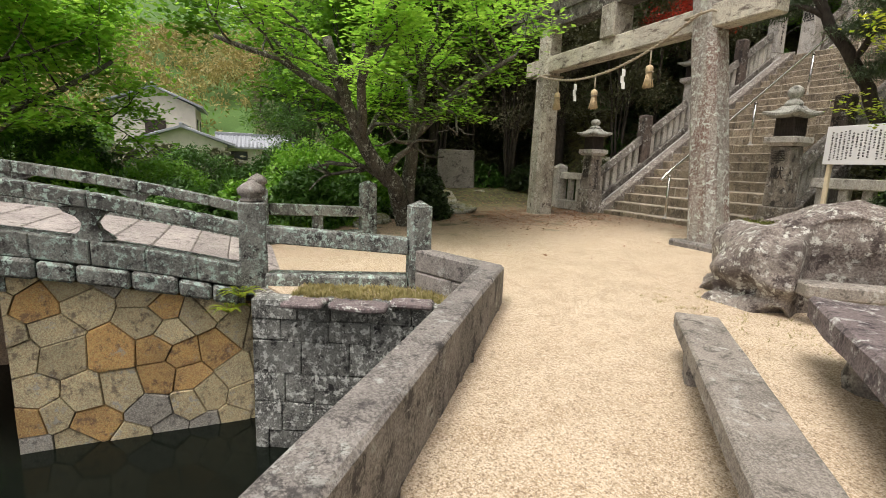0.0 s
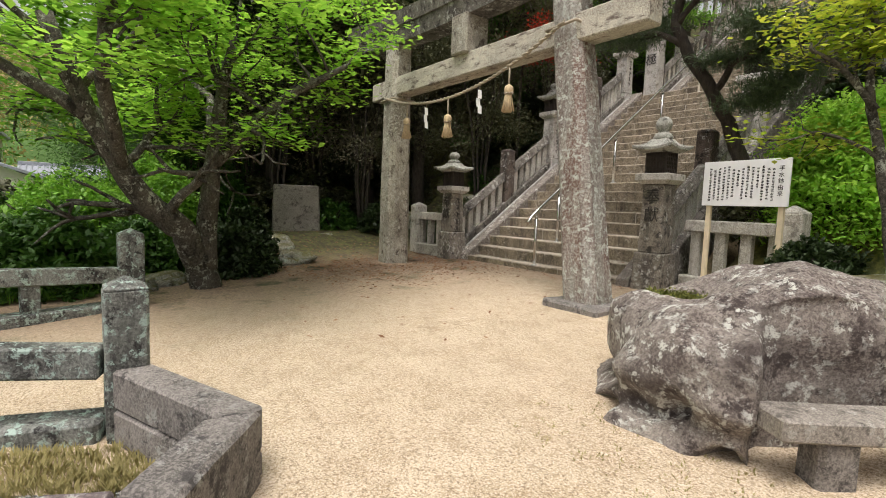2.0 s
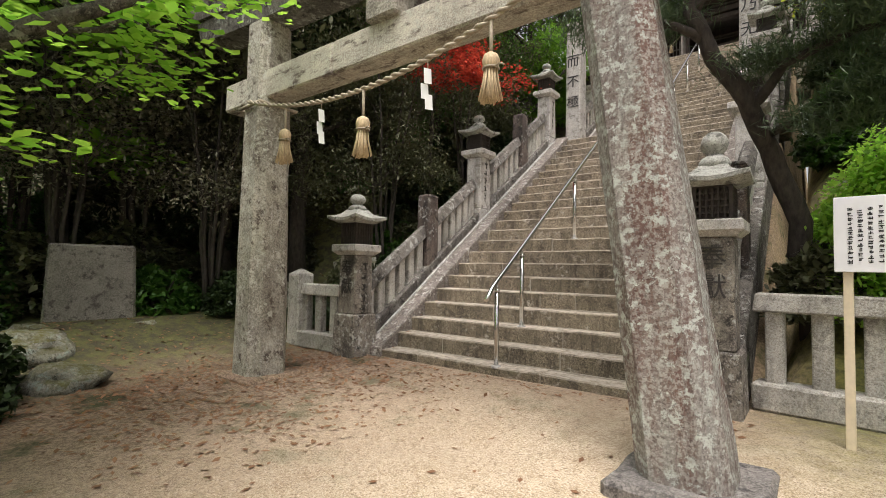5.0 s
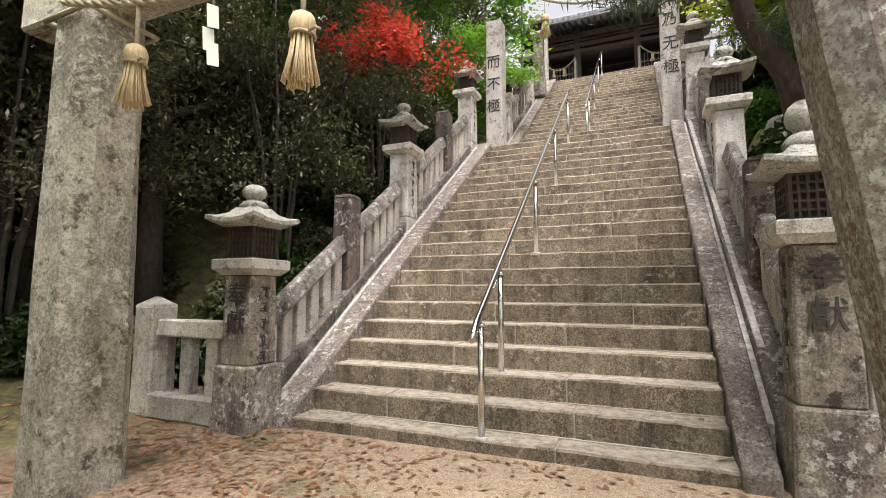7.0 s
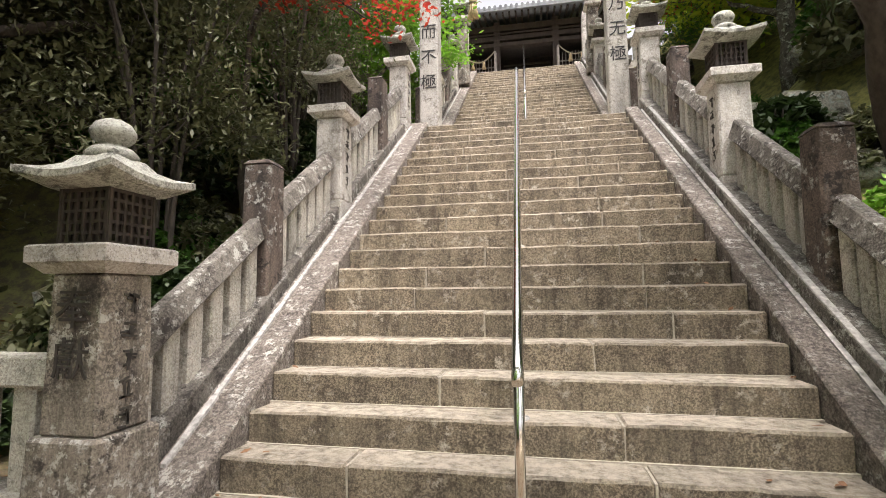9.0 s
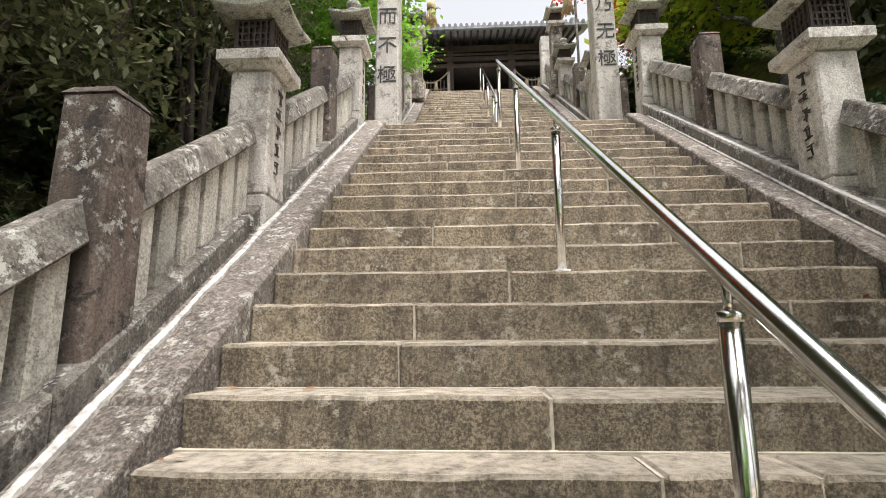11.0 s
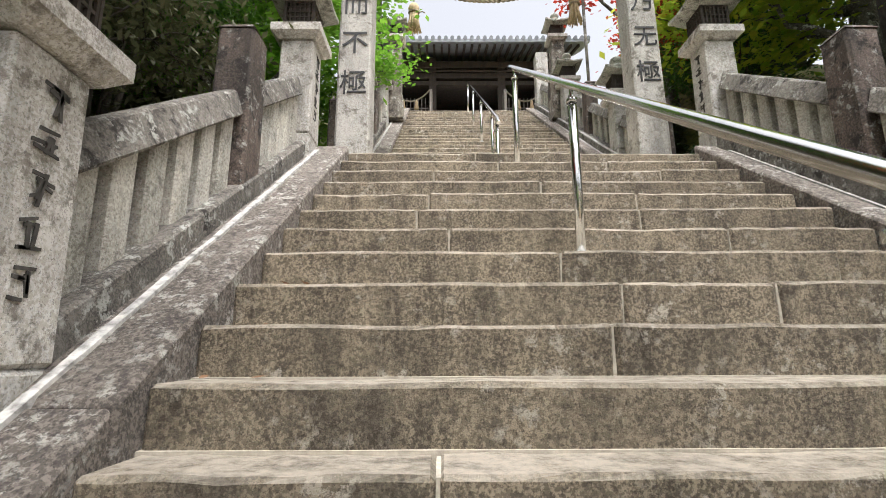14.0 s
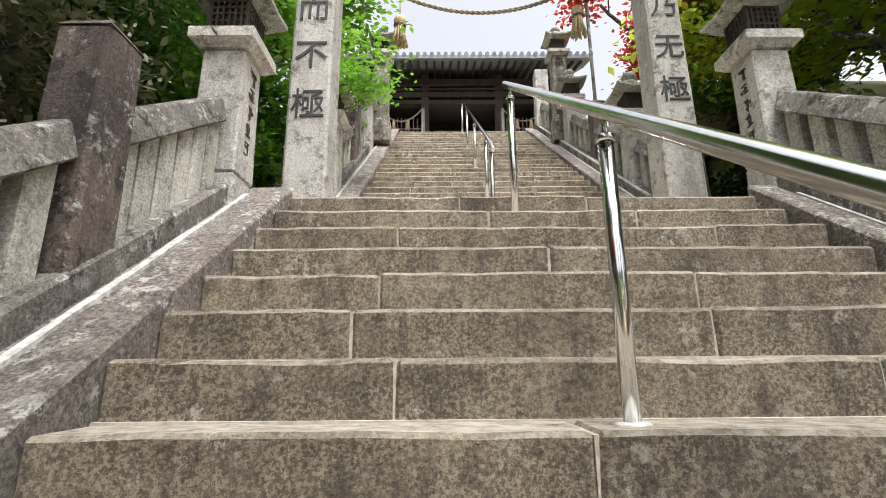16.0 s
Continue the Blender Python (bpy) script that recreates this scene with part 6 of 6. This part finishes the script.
# ---- house beyond the garden ----
def house(at, turn, w, d, h, roof_h, label, upper=False):
    Hh = thing("house", label, "house", at, turn)
    bm = bmesh.new()
    box(bm, -w / 2, w / 2, -d / 2, d / 2, -1, h, 0)
    wall = part("wall", bm, PLASTER, Hh)
    bm = bmesh.new()
    o = 0.7
    for s in (-1, 1):
        hexa(bm, [(-w / 2 - o, s * (d / 2 + o), h - 0.15), (w / 2 + o, s * (d / 2 + o), h - 0.15), (w / 2 + o, 0, h + roof_h), (-w / 2 - o, 0, h + roof_h),
                  (-w / 2 - o, s * (d / 2 + o), h), (w / 2 + o, s * (d / 2 + o), h), (w / 2 + o, 0, h + roof_h + 0.15), (-w / 2 - o, 0, h + roof_h + 0.15)], 0)
    bmesh.ops.recalc_face_normals(bm, faces=bm.faces[:])
    roof = part("roof", bm, TILE, Hh, "grey tiled gable roof")
    bm = bmesh.new()
    for i in range(int((w + 2 * o) / 0.35)):
        x = -w / 2 - o + 0.17 + i * 0.35
        for s in (-1, 1):
            tube(bm, [(x, s * (d / 2 + o), h + 0.02), (x, 0, h + roof_h + 0.17)], 0.06, 5)
    part("tile_rolls", bm, TILE, roof)
    bm = bmesh.new()
    box(bm, -w / 2 - o, w / 2 + o, -0.15, 0.15, h + roof_h + 0.1, h + roof_h + 0.4, 0.03)
    part("ridge", bm, TILE, Hh)
    for x in (-w * 0.28, w * 0.2):
        for sx in (-1, 1):
            bm = bmesh.new()
            box(bm, x - 0.8, x + 0.8, sx * d / 2 - 0.04, sx * d / 2 + 0.04, h * 0.45, h * 0.82, 0)
            wn_ = part("window", bm, GATEWOOD, Hh)
            bm = bmesh.new()
            box(bm, x - 0.72, x + 0.72, sx * d / 2 - 0.05, sx * d / 2 + 0.05, h * 0.45 + 0.08, h * 0.82 - 0.08, 0)
            part("pane", bm, GLASSY, wn_)
    for s in (-1, 1):
        bm = bmesh.new()
        box(bm, s * w / 2 - 0.05, s * w / 2 + 0.05, -0.9, 0.9, h * 0.35, h * 0.75, 0)
        part("shutter", bm, GATEWOOD, Hh)
    for s in (-1, 1):
        bm = bmesh.new()
        e0, e1 = s * w / 2 - 0.06, s * w / 2 + 0.005
        va, vb = [[bm.verts.new(c) for c in ((e, -d / 2, h), (e, d / 2, h), (e, 0, h + roof_h))] for e in (e0, e1)]
        bm.faces.new(va[::-1]), bm.faces.new(vb)
        for q in range(3):
            bm.faces.new((va[q], va[(q + 1) % 3], vb[(q + 1) % 3], vb[q]))
        part("gable", bm, PLASTER, wall)
    return Hh


house((-51, -4.7, -0.2), 0, 6, 7, 2.4, 1.3, "single-storey cream plaster house with grey tiled roof")
house((-59, -7.6, 0.0), 0, 8, 7, 5.9, 1.6, "two-storey white plaster house with grey tiled roof")
house((-52, 1.4, -0.1), 90, 6, 5, 2.2, 1.0, "low outbuilding with blue-grey tiled roof")

rng_g = np.random.default_rng(151)
for i in range(46):
    x, y = rng_g.uniform(-46, -16), rng_g.uniform(-26, 1.5)
    if abs(y + 0.1 * x) < 2 and x < -20:
        continue
    c_ = copy_thing(under[1 + i % 2], pose(x, y, land(x, y) - 0.05, 0, 0, rng_g.uniform(0, 360)))
    q_ = rng_g.uniform(1.6, 3.2)
    c_.scale = (q_, q_, q_ * 0.75)

# far woods: one mass of foliage over the distant hills
rng = np.random.default_rng(91)
cs = []
for i in range(900):
    x, y = rng.uniform(-130, -62), rng.uniform(-80, 60)
    if x > -84 and -4 < y < 9:
        continue
    z = land(x, y)
    r = rng.uniform(1.5, 3.2)
    for k in range(12):
        d = rng.normal(size=3)
        d /= np.linalg.norm(d)
        cs.append((x + d[0] * r, y + d[1] * r, z + 2.5 + abs(d[2]) * r * 1.7))
cs = np.array(cs)
grove = (cs[:, 1] > -26) & (cs[:, 1] < 14) & (cs[:, 0] < -70)
tagged(quads_mesh("far_woods", leaves(rng, cs[~grove], 14, 0.9, 0.6, 0.8, 0.7, 0.4), BRIGHT), "distant green wooded hillside", "woods", kind="stuff")
tagged(quads_mesh("bamboo_grove", leaves(rng, cs[grove], 14, 0.9, 0.6, 1.0, 0.4, 0.1), BAMBOO), "distant yellow-brown bamboo hillside", "woods", kind="stuff")

# ---- fallen leaves, grass tufts ----
rng = np.random.default_rng(33)
pts = []
for i in range(8000):
    x, y = rng.uniform(-9.4, -4.3), rng.uniform(2.8, 7.0)
    if rng.random() < ss(-5.8, -8.3, x) * ss(3.4, 5.0, y) * 0.9 + 0.025 + 0.3 * ss(6.5, 7, y):
        pts.append((x, y, land(x, y) + 0.008))
for i in range(2500):
    x, y = rng.uniform(-11.5, -8.2), rng.uniform(2.6, 8.5)
    pts.append((x, y, land(x, y) + 0.01))
for k in range(22):
    for i in range(5):
        x = XR - abs(rng.normal(0, 0.22)) - 0.03 if rng.random() < 0.6 else XL + abs(rng.normal(0, 0.15)) + 0.03
        pts.append((x, Y0 + k * RUN + rng.uniform(0.08, RUN - 0.04), Z0 + k * RISE + 0.012))
tagged(quads_mesh("fallen_leaves", leaves(rng, np.array(pts), 1, 0.004, 0.055, 1.0, 0.5, 0.85), DEAD), "scattered brown dead leaves on sand and steps", "leaves", kind="stuff")


def tufts(name, label, spots_, height, leaf, seed, each=14):
    rng = np.random.default_rng(seed)
    c = np.repeat(np.asarray(spots_, dtype=float), each, axis=0)
    nn = len(c)
    a = rng.uniform(0, 6.28, nn)
    u = np.stack([np.cos(a), np.sin(a), np.zeros(nn)], 1)
    w = np.stack([-np.sin(a), np.cos(a), np.zeros(nn)], 1) * 0.004
    b0 = c + u * rng.uniform(0, 0.04, (nn, 1))
    h = height * rng.uniform(0.5, 1.2, (nn, 1))
    tip = b0 + u * h * 0.5 + np.array([0, 0, 1.0]) * h
    mid = b0 + u * h * 0.15 + np.array([0, 0, 0.55]) * h
    q = np.stack([b0, mid + w, tip, mid - w], 1).reshape(-1, 3)
    return tagged(quads_mesh(name, q, leaf), label, "grass", kind="stuff")


rng = np.random.default_rng(35)
sp = []
for i in range(420):
    f, g = rng.uniform(0.18, 1), rng.uniform(0.0, 1)
    p = QA + QD * (f * 1.75) - QN * (0.12 + g * 0.42)
    sp.append((p.x, p.y, -0.06))
tufts("grass", "dry yellow-green grass on the quay top", sp, 0.055, DRY, 36)
sp = [(x, y, land(x, y) - 0.01) for x, y in ((rng.uniform(-3.2, -1.4), rng.uniform(3.1, 3.7)) for _ in range(90))]
tufts("grass", "short dry grass beside the boulder", sp, 0.025, DRY, 37, 6)
sp = [(x, y, land(x, y)) for x, y in ((rng.uniform(-14, -8.2), rng.uniform(-4, 2)) for _ in range(3500))]
tufts("grass", "green lawn grass of the garden", sp, 0.16, BRIGHT, 38, 8)
